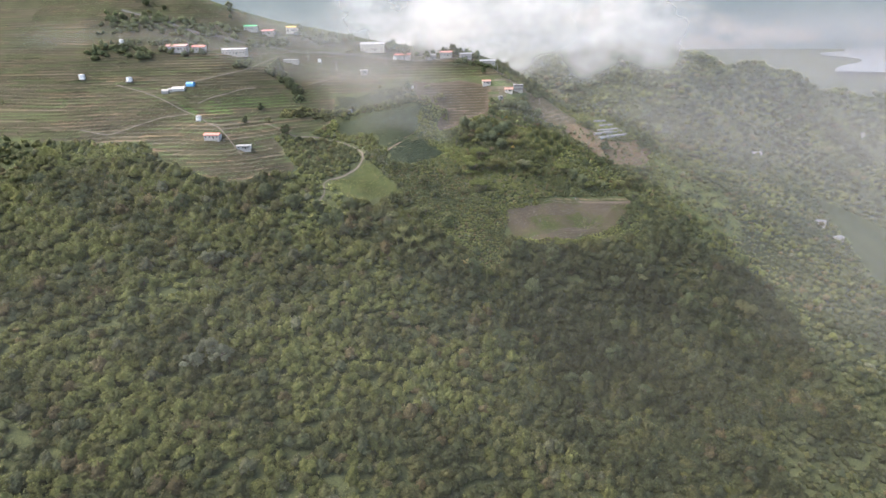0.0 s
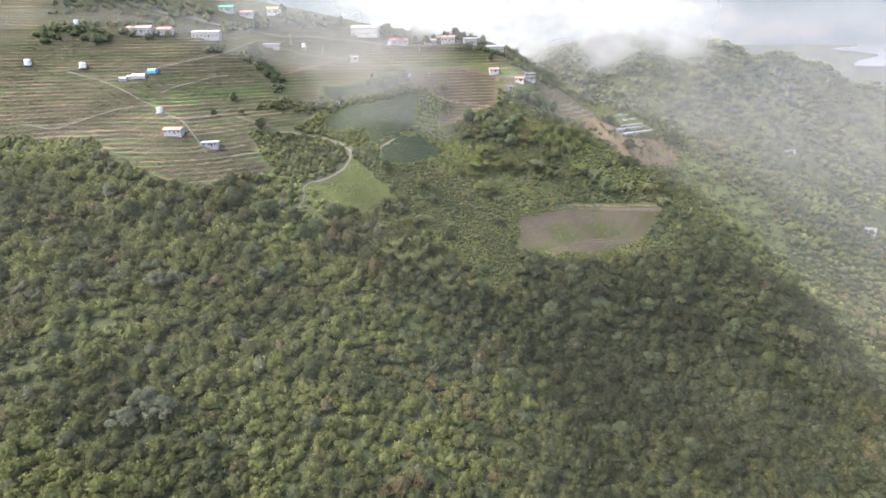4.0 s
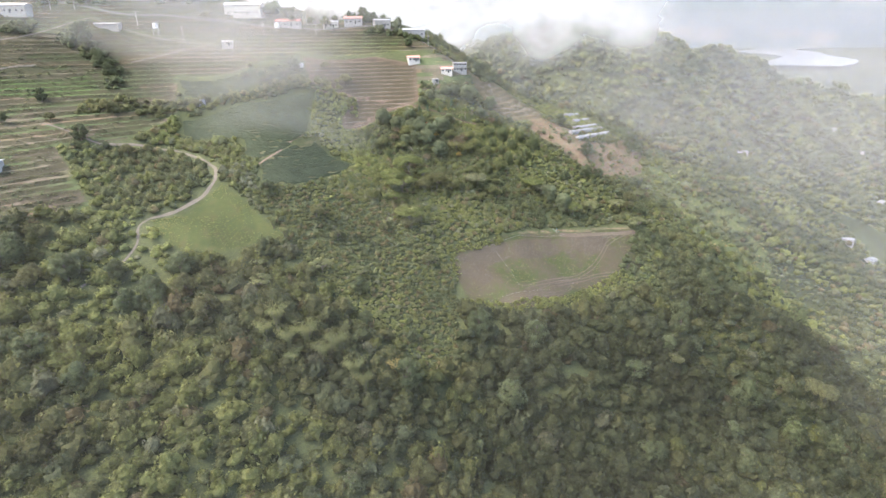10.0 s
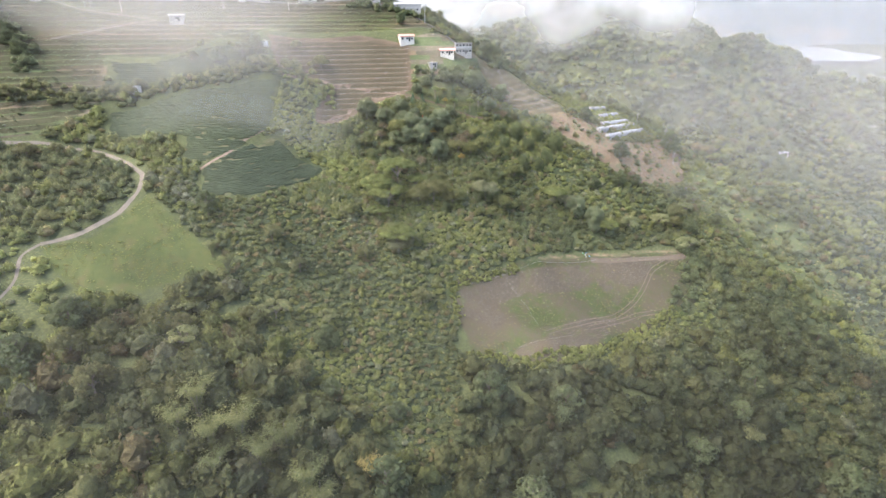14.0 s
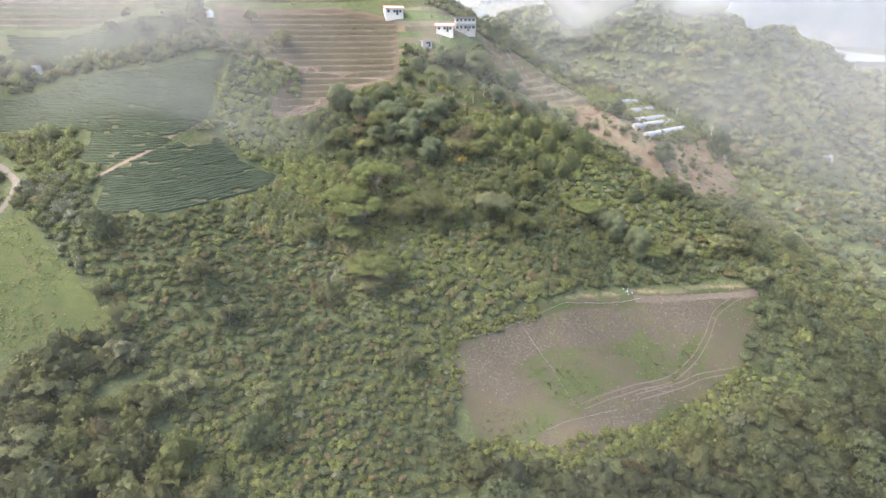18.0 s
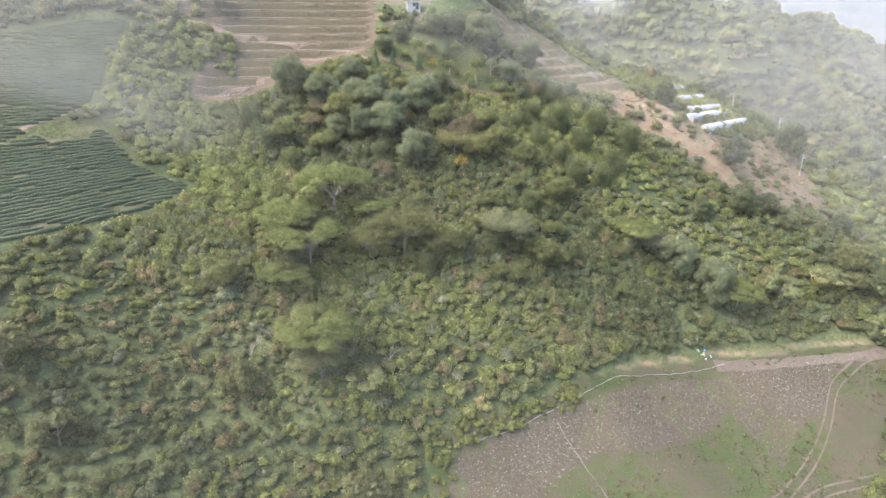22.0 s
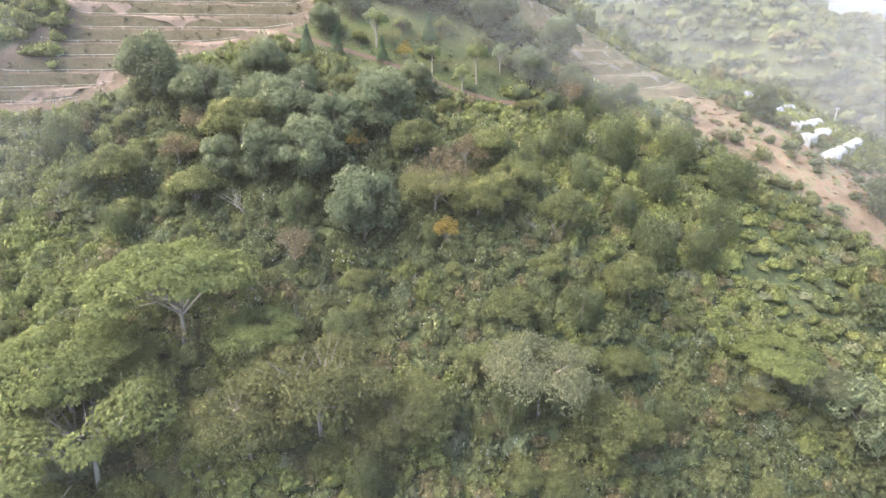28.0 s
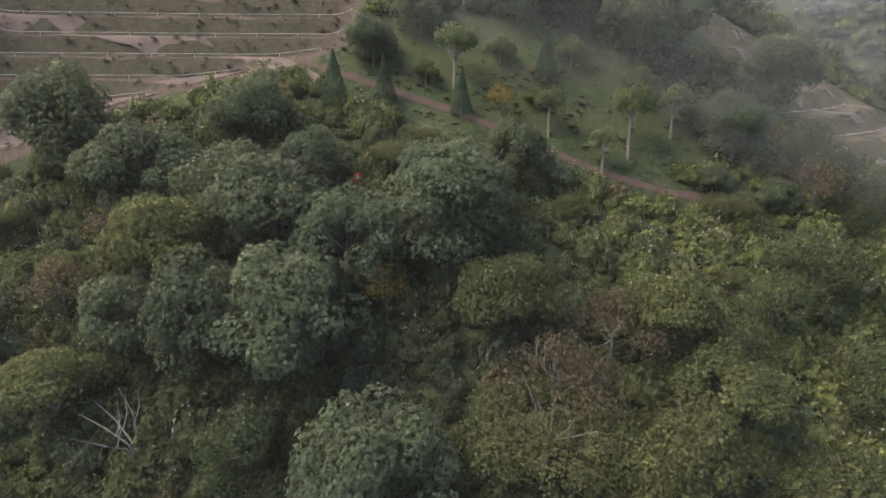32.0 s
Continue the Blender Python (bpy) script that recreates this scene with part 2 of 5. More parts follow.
LEAF, BROAD = leafy("leaves", 0.6, 1.36), leafy("broad_leaves", 0.55, 1.45)
BARK = plain("bark", (0.17, 0.145, 0.11), 0.9, 0.5, 2.0)
PALE_BARK = plain("pale_bark", (0.2, 0.18, 0.145), 0.9, 0.35, 2.0)
WHITE = plain("white_paint", (0.34, 0.335, 0.32), 0.6, 0.3)
CREAM = plain("cream_render", (0.55, 0.52, 0.46), 0.8, 0.3)
GREY = plain("weathered_concrete", (0.36, 0.35, 0.33), 0.9, 0.35)
DARK = plain("dark_openings", (0.035, 0.04, 0.045), 0.25, 0.3)
RED_ROOF = plain("red_sheet_roof", (0.46, 0.12, 0.09), 0.5, 0.35)
PINK_ROOF = plain("faded_red_roof", (0.5, 0.24, 0.19), 0.6, 0.35)
TIN = plain("galvanised_sheet", (0.38, 0.39, 0.39), 0.4, 0.3, 1.0, 0.4)
FILM = plain("greenhouse_film", (0.2, 0.205, 0.2), 0.35, 0.14, 0.6)
STEEL = plain("tank_steel", (0.75, 0.76, 0.76), 0.35, 0.2, 1.0, 0.3)
BLUE = plain("blue_tarpaulin", (0.07, 0.30, 0.55), 0.5, 0.3)
GREEN_SHEET = plain("green_net", (0.05, 0.36, 0.16), 0.7, 0.3)
YELLOW = plain("yellow_sheet_roof", (0.62, 0.42, 0.10), 0.6, 0.3)
DIRT = plain("pale_dirt_track", (0.115, 0.1, 0.08), 0.95, 0.4, 0.6)
ORANGE_DIRT = plain("orange_dirt_path", (0.15, 0.108, 0.08), 0.95, 0.45, 0.6)
RUT = plain("rutted_earth", (0.085, 0.067, 0.05), 0.95, 0.4, 0.7)
STONE = plain("dusty_stone", (0.2, 0.185, 0.165), 0.9, 0.35)
ASPHALT = plain("worn_asphalt", (0.085, 0.083, 0.08), 0.9, 0.3, 0.6)
RED_EARTH = plain("red_earth", (0.088, 0.052, 0.037), 0.95, 0.45, 0.6)
PIPE = plain("grey_plastic_pipe", (0.22, 0.215, 0.2), 0.5, 0.2)
GROUND = ground_material()

# ---- the lie of the land: a hillside that climbs northwards, with knolls, hollows and a farther spur ----
BASE = (176.22, -48.38, 90.72, -8.47, -6.31, 15.56)
KNOLLS = [(120, 540, 42, 17.6), (100, 360, 65, -25.2), (200, 480, 42, 19.6), (40, 600, 42, 26.0), (240, 360, 28, -17.2),
          (180, 580, 28, 8.0), (60, 500, 28, 8.4), (-40, 560, 28, 15.4), (280, 620, 42, -23.5), (-180, 460, 28, 10.1),
          (-220, 560, 28, 8.8), (-40, 480, 28, 8.4), (0, 360, 28, 12.2), (100, 400, 28, 16.0), (-100, 520, 28, -9.8),
          (-40, 420, 28, -5.7), (0, 520, 28, -4.2), (218, 590, 26, 9.0), (148, 556, 16, 4.0), (74, 578, 18, 7.0),
          (278, 572, 26, 13.0), (-40, 398, 20, 8.5), (160, 410, 20, 9.0), (-8, 333, 24, -11.0), (302, 476, 24, -13.0)]


def sstep(a, b, v):
    q = np.clip((v - a) / (b - a), 0, 1)
    return q * q * (3 - 2 * q)


def hillside(x, y):
    crest = 655 - 50 * sstep(30, 150, x) + 20 * sstep(160, 260, x)
    over = np.maximum(0, y - crest)
    X, Y = np.clip((x - 50) / 200, -2.6, 2.4), np.clip((np.minimum(y, crest) - 480) / 200, -2.6, 1.2)
    z = BASE[0] + BASE[1] * X + BASE[2] * Y + BASE[3] * X * X + BASE[4] * X * Y + BASE[5] * Y * Y
    for cx, cy, s, h in KNOLLS:
        z = z + h * np.exp(-((x - cx) ** 2 + (np.minimum(y, crest) - cy) ** 2) / (2 * s * s))
    z = z + 22 * np.exp(-((x + 330) ** 2 + (np.minimum(y, crest) - 670) ** 2) / (2 * 70 ** 2))
    z = z + 2.4 * sstep(-95, -150, x) * sstep(440, 480, y) * np.sin(x * 0.045 + np.sin(y * 0.03)) * np.sin(y * 0.06 + 1.2)
    return z - 0.4 * over - 0.0004 * over ** 2


def spur(x, y):
    cy, cz = 843 + 0.42 * (x - 317), 280 - 0.21 * (x - 317)
    cz = np.where(x < 317, 280 - 0.08 * (317 - x), cz)
    cy = np.where(x < 317, 843 + 0.5 * (317 - x), cy)
    return cz - 0.72 * np.maximum(0, cy - y) - 0.45 * np.maximum(0, y - cy) + 9 * np.sin(x * 0.021) * np.sin(y * 0.017 + 1) + 5 * np.sin(x * 0.05 + y * 0.03) - 26 * np.exp(-((x - 478) ** 2 + (y - 778) ** 2) / (2 * 55 ** 2))


def land(x, y):
    """The bare lie of the land, with no terraces."""
    x, y = np.asarray(x, float), np.asarray(y, float)
    a, b = hillside(x, y), spur(x, y)
    m = np.maximum(a, b)
    z = m + 8 * np.log(np.exp((a - m) / 8) + np.exp((b - m) / 8))
    floor = 40 + 145 * sstep(900, 1900, np.hypot(x, y - 300))
    m = np.maximum(z, floor)
    z = m + 6 * np.log(np.exp((z - m) / 6) + np.exp((floor - m) / 6))
    return z + 0.9 * np.sin(x * 0.11 + 1.3 * np.sin(y * 0.07)) * np.sin(y * 0.09 + 0.6)

# ---- what grows where: outlines of the fields on the map ----
MEADOW = [(-68, 473), (-51, 458), (-35, 446), (-55, 437), (-75, 428), (-88, 436), (-96, 446), (-80, 452), (-72, 464)]
TEA_LOW = [(-50, 486), (-36, 503), (-24, 517), (-13, 508), (-1, 507), (-9, 495), (-29, 475), (-48, 471)]
TEA_UP = [(-101, 533), (-80, 536), (-49, 537), (-23, 546), (-26, 522), (-38, 500), (-50, 489), (-60, 494), (-62, 511), (-79, 517), (-97, 516)]
TEA_TOP = [(-107, 560), (-57, 562), (-33, 557), (-47, 547), (-69, 545), (-102, 549)]
RED = [(-31, 575), (16, 584), (45, 580), (43, 553), (33, 549), (18, 544), (4, 533), (-6, 530), (-6, 537), (2, 551), (-10, 554), (-25, 552)]
HOUSE_TERRACES = [(84, 590), (105, 606), (136, 586), (134, 566), (108, 552), (94, 556), (83, 573)]
YARD = [(43, 560), (40, 572), (48, 586), (66, 596), (92, 600), (88, 586), (76, 572), (58, 561)]
CLEARING = [(52, 458), (67, 463), (84, 469), (99, 473), (118, 477), (138, 478), (163, 480), (173, 481), (164, 470), (163, 459), (158, 453), (146, 449), (139, 446), (120, 440), (102, 432), (88, 426), (74, 425), (64, 428), (54, 428), (53, 437), (50, 445), (47, 451)]
GRAVELS = [[(51, 453), (59, 456), (67, 460), (84, 466), (102, 471), (121, 474), (117, 467), (107, 461), (95, 458), (81, 456), (69, 450), (71, 444), (66, 439), (60, 442), (51, 443)],
           [(121, 475), (139, 476), (166, 479), (147, 473), (142, 467), (133, 464), (124, 456), (122, 461), (117, 467)], [(69, 429), (83, 428), (101, 435), (117, 444), (112, 446), (92, 440), (76, 434)],
           [(99, 447), (114, 451), (125, 449), (108, 443), (96, 440), (89, 440)]]
CUT_BANK = [(84, 469), (99, 473), (118, 477), (138, 478), (163, 480), (173, 481), (172, 482.5), (140, 480), (118, 478.6), (98, 474.4)]
TAN = [(122, 570), (146, 566), (160, 552), (186, 568), (205, 585), (218, 588), (212, 566), (200, 543), (164, 520), (146, 527), (133, 538), (119, 546)]
ORCHARD = [(39, 549), (44, 556), (64, 559), (82, 552), (86, 546), (70, 542), (52, 545)]
LIGHT = [(205, 560), (228, 590), (300, 560), (290, 510), (240, 465), (205, 480), (188, 505), (196, 535)]
FIELDS = [(-700, 470), (-420, 452), (-300, 458), (-249, 462), (-221, 434), (-171, 421), (-122, 448), (-137, 470), (-150, 486), (-120, 512), (-104, 536), (-108, 562),
          (-60, 565), (-32, 562), (-34, 580), (40, 590), (62, 600), (60, 630), (-60, 645), (-200, 650), (-420, 660), (-700, 660)]
GREEN_FIELD = [(-34, 580), (38, 589), (40, 612), (-30, 606)]
VEG = [[(-222, 516), (-213, 521), (-192, 514), (-190, 508), (-212, 503)], [(-209, 525), (-180, 536), (-154, 552), (-147, 542), (-171, 525), (-201, 518)], [(-244, 516), (-233, 516), (-218, 505), (-223, 499)], [(-34, 590), (34, 598), (36, 608), (-30, 602)]]
RED_FIELDS = [[(-345, 524), (-291, 531), (-265, 516), (-224, 501), (-259, 477), (-330, 463)], [(-183, 443), (-160, 459), (-122, 458), (-123, 444), (-167, 422)]]


def inside(poly, x, y):
    x, y = np.asarray(x, float), np.asarray(y, float)
    hit = np.zeros(np.broadcast(x, y).shape, bool)
    for (ax, ay), (bx, by) in zip(poly, poly[1:] + poly[:1]):
        if ay != by:
            hit ^= ((ay > y) != (by > y)) & (x < (bx - ax) * (y - ay) / (by - ay) + ax)
    return hit


def rim(poly, x, y):
    """Metres inside the outline (outside: minus)."""
    x, y = np.asarray(x, float), np.asarray(y, float)
    d = np.full(np.broadcast(x, y).shape, 1e9)
    for (ax, ay), (bx, by) in zip(poly, poly[1:] + poly[:1]):
        q = np.clip(((x - ax) * (bx - ax) + (y - ay) * (by - ay)) / ((bx - ax) ** 2 + (by - ay) ** 2), 0, 1)
        d = np.minimum(d, np.hypot(x - ax - q * (bx - ax), y - ay - q * (by - ay)))
    return np.where(inside(poly, x, y), d, -d)


LANES = [[(-307, 470), (-285, 471), (-266, 486), (-249, 497), (-228, 502)], [(-304, 532), (-275, 523), (-254, 514), (-224, 502), (-194, 478), (-167, 450)], [(-242, 528), (-228, 537), (-207, 551), (-184, 579), (-166, 599)],
         [(-223, 514), (-211, 525), (-194, 537), (-180, 547)], [(-135, 567), (-110, 585), (-93, 596)], [(-166, 599), (-130, 592), (-96, 596)], [(-118, 507), (-134, 498), (-160, 500)],
         [(-330, 618), (-240, 606), (-160, 612), (-80, 626), (20, 628), (66, 600), (78, 584)]]


def from_lanes(x, y):
    d = np.full(np.broadcast(x, y).shape, 1e9)
    for pts in LANES:
        for (ax, ay), (bx, by) in zip(pts, pts[1:]):
            q = np.clip(((x - ax) * (bx - ax) + (y - ay) * (by - ay)) / ((bx - ax) ** 2 + (by - ay) ** 2), 0, 1)
            d = np.minimum(d, np.hypot(x - ax - q * (bx - ax), y - ay - q * (by - ay)))
    return d


STEP = 2.3  # height of a terrace


def steps(z, height, flat):
    u = z / height
    k = np.floor(u)
    q = u - k
    return height * (k + 0.12 * q / flat * (q < flat) + np.where(q >= flat, 0.12 + 0.88 * sstep(flat, 1, q), 0))


def ground(x, y):
    """The surface of the soil, with its terraces."""
    z = land(x, y)
    for poly, h, flat in ((RED, STEP, 0.72), (FIELDS, STEP, 0.68), (HOUSE_TERRACES, STEP * 1.2, 0.6)):
        w = sstep(0, 3, rim(poly, x, y))
        if poly is FIELDS:
            w = w * sstep(1.5, 4, from_lanes(x, y))
        z = z + w * (steps(z, h, flat) - z)
    return z


def gz(x, y):
    return float(ground(np.array([float(x)]), np.array([float(y)]))[0])


def build_ground():
    def spread(a, b, n):
        return a + (b - a) * np.linspace(0, 1, n + 1)[:-1] ** 2

    xs = np.r_[-4700 + (4700 - 345) * np.sqrt(np.linspace(0, 1, 26))[:-1] , np.arange(-345, 335, 2.5), np.arange(335, 1000, 9), spread(1000, 4800, 26), 4800]
    ys = np.r_[-4700 + (4700 + 180) * np.sqrt(np.linspace(0, 1, 26))[:-1], np.arange(180, 410, 4), np.arange(410, 530, 2), np.arange(530, 660, 1.1), np.arange(660, 1200, 9), spread(1200, 4800, 24), 4800]
    X, Y = np.meshgrid(xs, ys)
    Z = ground(X, Y)
    n, m = len(xs), len(ys)
    co = np.stack([X, Y, Z], 2).reshape(-1, 3)
    i = (np.arange(m - 1)[:, None] * n + np.arange(n - 1)).ravel()
    faces = np.stack([i, i + 1, i + n + 1, i + n], 1)
    me = quad_mesh("ground", co, faces)
    px, py = co[:, 0], co[:, 1]
    layers = {
        "lush": sstep(-16, 16, rim(LIGHT, px, py)),
        "brown": np.maximum.reduce([0.5 * sstep(-2, 2, rim(ORCHARD, px, py)), sstep(-2, 2, rim(FIELDS, px, py)), sstep(-2, 2, rim(YARD, px, py))]),
        "red": np.maximum(sstep(-1.5, 1.5, rim(RED, px, py)), np.maximum(0.52 * sstep(-1.5, 1.5, rim(HOUSE_TERRACES, px, py)), 0.47 * np.maximum.reduce([sstep(-6, 6, rim(p, px, py)) for p in RED_FIELDS]))),
        "grass": np.maximum.reduce([k * sstep(-1.5, 1.5, rim(p, px, py)) for p, k in ((MEADOW, 1), (ORCHARD, 0.5), (GREEN_FIELD, 0.6))]),
        "veg": np.maximum.reduce([sstep(-1, 1, rim(p, px, py)) for p in VEG]),
        "rough": sstep(-1.5, 1.5, rim(CLEARING, px, py)),
        "bare": np.maximum.reduce([sstep(-2, 2, rim(p, px, py)) for p in GRAVELS]),
        "tan": np.maximum.reduce([sstep(-4, 4, rim(TAN, px, py)), 0.62 * sstep(-1.2, 0.6, rim(CUT_BANK, px, py)), 0.5 * sstep(-1.5, 1.5, rim(HOUSE_TERRACES, px, py)), 0.47 * sstep(-1, 1, rim(TEA_LOW, px, py)), 0.45 * sstep(-1, 1, rim(TEA_UP, px, py))]),
        "steps": np.maximum.reduce([k * sstep(0, 3, rim(p, px, py)) for p, k in ((RED, 0.95), (FIELDS, 1.0), (HOUSE_TERRACES, 0.7))]),
    }
    for k, v in layers.items():
        a = me.attributes.new(k, "FLOAT", "POINT")
        a.data.foreach_set("value", v.astype(np.float32))
    me.shade_smooth()
    ob = new("ground", me)
    me.materials.append(GROUND)
    return tagged(ob, "steep green mountainside with red and brown terraced soil", "ground", kind="structure")


def quad_mesh(name, co, faces):
    me = bpy.data.meshes.new(name)
    k = faces.shape[1]
    me.vertices.add(len(co))
    me.vertices.foreach_set("co", np.ascontiguousarray(co, np.float32).ravel())
    me.loops.add(faces.size)
    me.loops.foreach_set("vertex_index", np.ascontiguousarray(faces, np.int32).ravel())
    me.polygons.add(len(faces))
    me.polygons.foreach_set("loop_start", np.arange(0, faces.size, k, dtype=np.int32))
    me.update(calc_edges=True)
    return me


build_ground()


def part(name, me, material, parent=None, label=""):
    ob = new(name, me)
    if material is not None:
        me.materials.append(material) if not me.materials else None
    if parent is not None:
        ob.parent = parent
    if label:
        tagged(ob, label)
    return ob


def thing(name, x, y, z, rz, label, category, group="", scale=(1, 1, 1)):
    e = new(name)
    e.matrix_basis = Matrix.LocRotScale((x, y, z), Euler((0, 0, radians(rz))), scale)
    e.empty_display_size = 0.2
    return tagged(e, label, category, group)


def bm_mesh(name, bm):
    me = bpy.data.meshes.new(name)
    bm.to_mesh(me)
    bm.free()
    return me


def box(bm, x0, x1, y0, y1, z0, z1):
    v = [bm.verts.new(p) for p in ((x0, y0, z0), (x1, y0, z0), (x1, y1, z0), (x0, y1, z0), (x0, y0, z1), (x1, y0, z1), (x1, y1, z1), (x0, y1, z1))]
    for f in ((0, 3, 2, 1), (4, 5, 6, 7), (0, 1, 5, 4), (1, 2, 6, 5), (2, 3, 7, 6), (3, 0, 4, 7)):
        bm.faces.new([v[i] for i in f])


def box_mesh(name, *d, bevel=0.0):
    bm = bmesh.new()
    box(bm, *d)
    if bevel:
        bmesh.ops.bevel(bm, geom=bm.edges[:], offset=bevel, segments=1, affect="EDGES")
    return bm_mesh(name, bm)


def tube(bm, pts, radii, sides=6):
    """A tapered limb along pts."""
    rings = []
    for i, (p, r) in enumerate(zip(pts, radii)):
        p = Vector(p)
        d = (Vector(pts[min(i + 1, len(pts) - 1)]) - Vector(pts[max(i - 1, 0)])).normalized()
        u = d.orthogonal().normalized()
        w = d.cross(u)
        rings.append([bm.verts.new(p + (u * math.cos(a) + w * math.sin(a)) * r) for a in (2 * math.pi * k / sides for k in range(sides))])
    for a, b in zip(rings, rings[1:]):
        for k in range(sides):
            bm.faces.new((a[k], a[(k + 1) % sides], b[(k + 1) % sides], b[k]))
    bm.faces.new(rings[-1])
    bm.faces.new(rings[0][::-1])


# ---- leaves: small blades laid on bumpy crowns ----
rng = np.random.default_rng(7)


def bulged(tri, out):
    """Adds to each corner the direction in which its crown swells there."""
    mid = tri.mean(1) + np.array([0, 0, 0.7])
    out = out + 0.55 * mid / (np.linalg.norm(mid, axis=1)[:, None] + 1e-6)
    out /= np.linalg.norm(out, axis=1)[:, None] + 1e-6
    return np.concatenate([tri, np.repeat(out[:, None], 3, 1)], 2)


def crown_leaves(n, size, lobes, squash=0.75, low=-0.25, jitter=0.5, shell=0.12, core=0.0):
    """n small blades on the outside of a crown of about unit radius, made of several lobes; as (n, 3, 6): corners and the crown's outward direction."""
    which = rng.integers(0, len(lobes), n)
    c, r = lobes[which, :3], lobes[which, 3]
    d = rng.normal(size=(n, 3))
    d[:, 2] = np.abs(d[:, 2]) * 1.0 + low * rng.random(n) * 2
    d /= np.linalg.norm(d, axis=1)[:, None]
    rad = r * (1 + 0.5 * shell - shell * rng.random(n) - core * rng.random(n) ** 3)
    p = c + d * rad[:, None] * np.array([1, 1, squash])
    nrm = d + rng.normal(size=(n, 3)) * jitter
    nrm[:, 2] += 0.35
    nrm /= np.linalg.norm(nrm, axis=1)[:, None]
    u = np.cross(nrm, rng.normal(size=(n, 3)))
    u /= np.linalg.norm(u, axis=1)[:, None]
    w = np.cross(nrm, u)
    s = (size * (0.7 + 0.6 * rng.random(n)))[:, None]
    return bulged(np.stack([p - u * s, p + u * s * 0.7 + w * s * 0.75, p + u * s * 0.7 - w * s * 0.75], 1), d / np.array([1, 1, squash]) * 0.6)


def crown_shell(lobes, rings, sides, squash=0.75, low=-0.4):
    """The closed, lumpy surface of a crown of several lobes; as (n, 3, 6): corners and the way they face."""
    el, az = np.meshgrid(np.linspace(low, 1.45, rings + 1), np.arange(sides) * 6.2832 / sides, indexing="ij")
    az = az + (np.arange(rings + 1) % 2)[:, None] * 3.1416 / sides
    d = np.stack([np.cos(az) * np.cos(el), np.sin(az) * np.cos(el), np.sin(el)], 2)
    c, r = lobes[:, :3], lobes[:, 3]
    along = d @ c.T
    off = (c * c).sum(1) - along ** 2
    reach = np.where(off < r * r, along + np.sqrt(np.maximum(r * r - off, 0)), 0.0).max(2)
    reach = np.maximum(reach, 0.3) * (0.88 + 0.12 * rng.random(reach.shape))
    p = d * reach[:, :, None] * np.array([1, 1, squash])
    du, dv = np.gradient(p, axis=0), np.roll(p, -1, 1) - np.roll(p, 1, 1)
    nrm = np.cross(dv, du)
    nrm /= np.linalg.norm(nrm, axis=2)[:, :, None] + 1e-6
    v = np.concatenate([p, nrm], 2)
    a, b, e, f = v[:-1], np.roll(v[:-1], -1, 1), np.roll(v[1:], -1, 1), v[1:]
    return np.concatenate([np.stack([a, b, e], 2).reshape(-1, 3, 6), np.stack([a, e, f], 2).reshape(-1, 3, 6)])


def bushy(blades, size, lobes, rings, sides, squash=0.75, low=-0.2, jitter=0.45, core=0.0):
    """A shell with small blades standing out of it; the seventh column varies the colour from blade to blade."""
    sh = crown_shell(lobes, rings, sides, squash)
    sh[:, :, :3] *= 0.86
    bl = crown_leaves(blades, size, lobes, squash, low, jitter, 0.3, core)
    k = np.concatenate([np.full(len(sh), 0.95), 0.66 + 0.8 * rng.random(len(bl)) ** 1.4])
    return np.concatenate([np.concatenate([sh, bl]), np.repeat(k[:, None, None], 3, 1)], 2)


def lobes_of(k, spread_, r0, r1, up=0.5):
    a, q = rng.random(k) * 6.283, np.sqrt(rng.random(k)) * spread_
    z = up * (1 - (q / max(spread_, 0.01)) ** 2) * (0.5 + 0.5 * rng.random(k))
    return np.stack([np.cos(a) * q, np.sin(a) * q, z, r0 + (r1 - r0) * rng.random(k)], 1)


def stamp(name, templates, spots, label, category, material=LEAF):
    """Many plants, too many to count, in one mesh. spots: rows of x, y, z, radius, height factor, r, g, b."""
    co, tint, swell = [], [], []
    kinds = rng.integers(0, len(templates), len(spots))
    for k, tpl in enumerate(templates):
        s = spots[kinds == k]
        if not len(s):
            continue
        a = rng.random(len(s)) * 6.283
        ca, sa = np.cos(a)[:, None], np.sin(a)[:, None]
        t = tpl.reshape(-1, tpl.shape[2])
        k7 = t[:, 6] if t.shape[1] > 6 else np.ones(len(t))
        x = (t[:, 0] * ca - t[:, 1] * sa) * s[:, 3:4] + s[:, 0:1]
        y = (t[:, 0] * sa + t[:, 1] * ca) * s[:, 3:4] + s[:, 1:2]
        z = t[:, 2] * s[:, 3:4] * s[:, 4:5] + s[:, 2:3]
        co.append(np.stack([x, y, z], 2).reshape(-1, 3))
        tint.append((s[:, None, 5:8] * k7[None, :, None]).reshape(-1, 3))
        swell.append(np.stack([t[:, 3] * ca - t[:, 4] * sa, t[:, 3] * sa + t[:, 4] * ca, t[:, 5] + 0 * ca], 2).reshape(-1, 3))
    co, tint = np.concatenate(co), np.concatenate(tint)
    me = quad_mesh(name, co, np.arange(len(co)).reshape(-1, 3))
    me.attributes.new("bulge", "FLOAT_VECTOR", "POINT").data.foreach_set("vector", np.concatenate(swell).astype(np.float32).ravel())
    a = me.attributes.new("tint", "FLOAT_COLOR", "POINT")
    a.data.foreach_set("color", np.c_[tint, np.ones(len(tint))].astype(np.float32).ravel())
    me.materials.append(material)
    return tagged(new(name, me), label, category, kind="stuff")


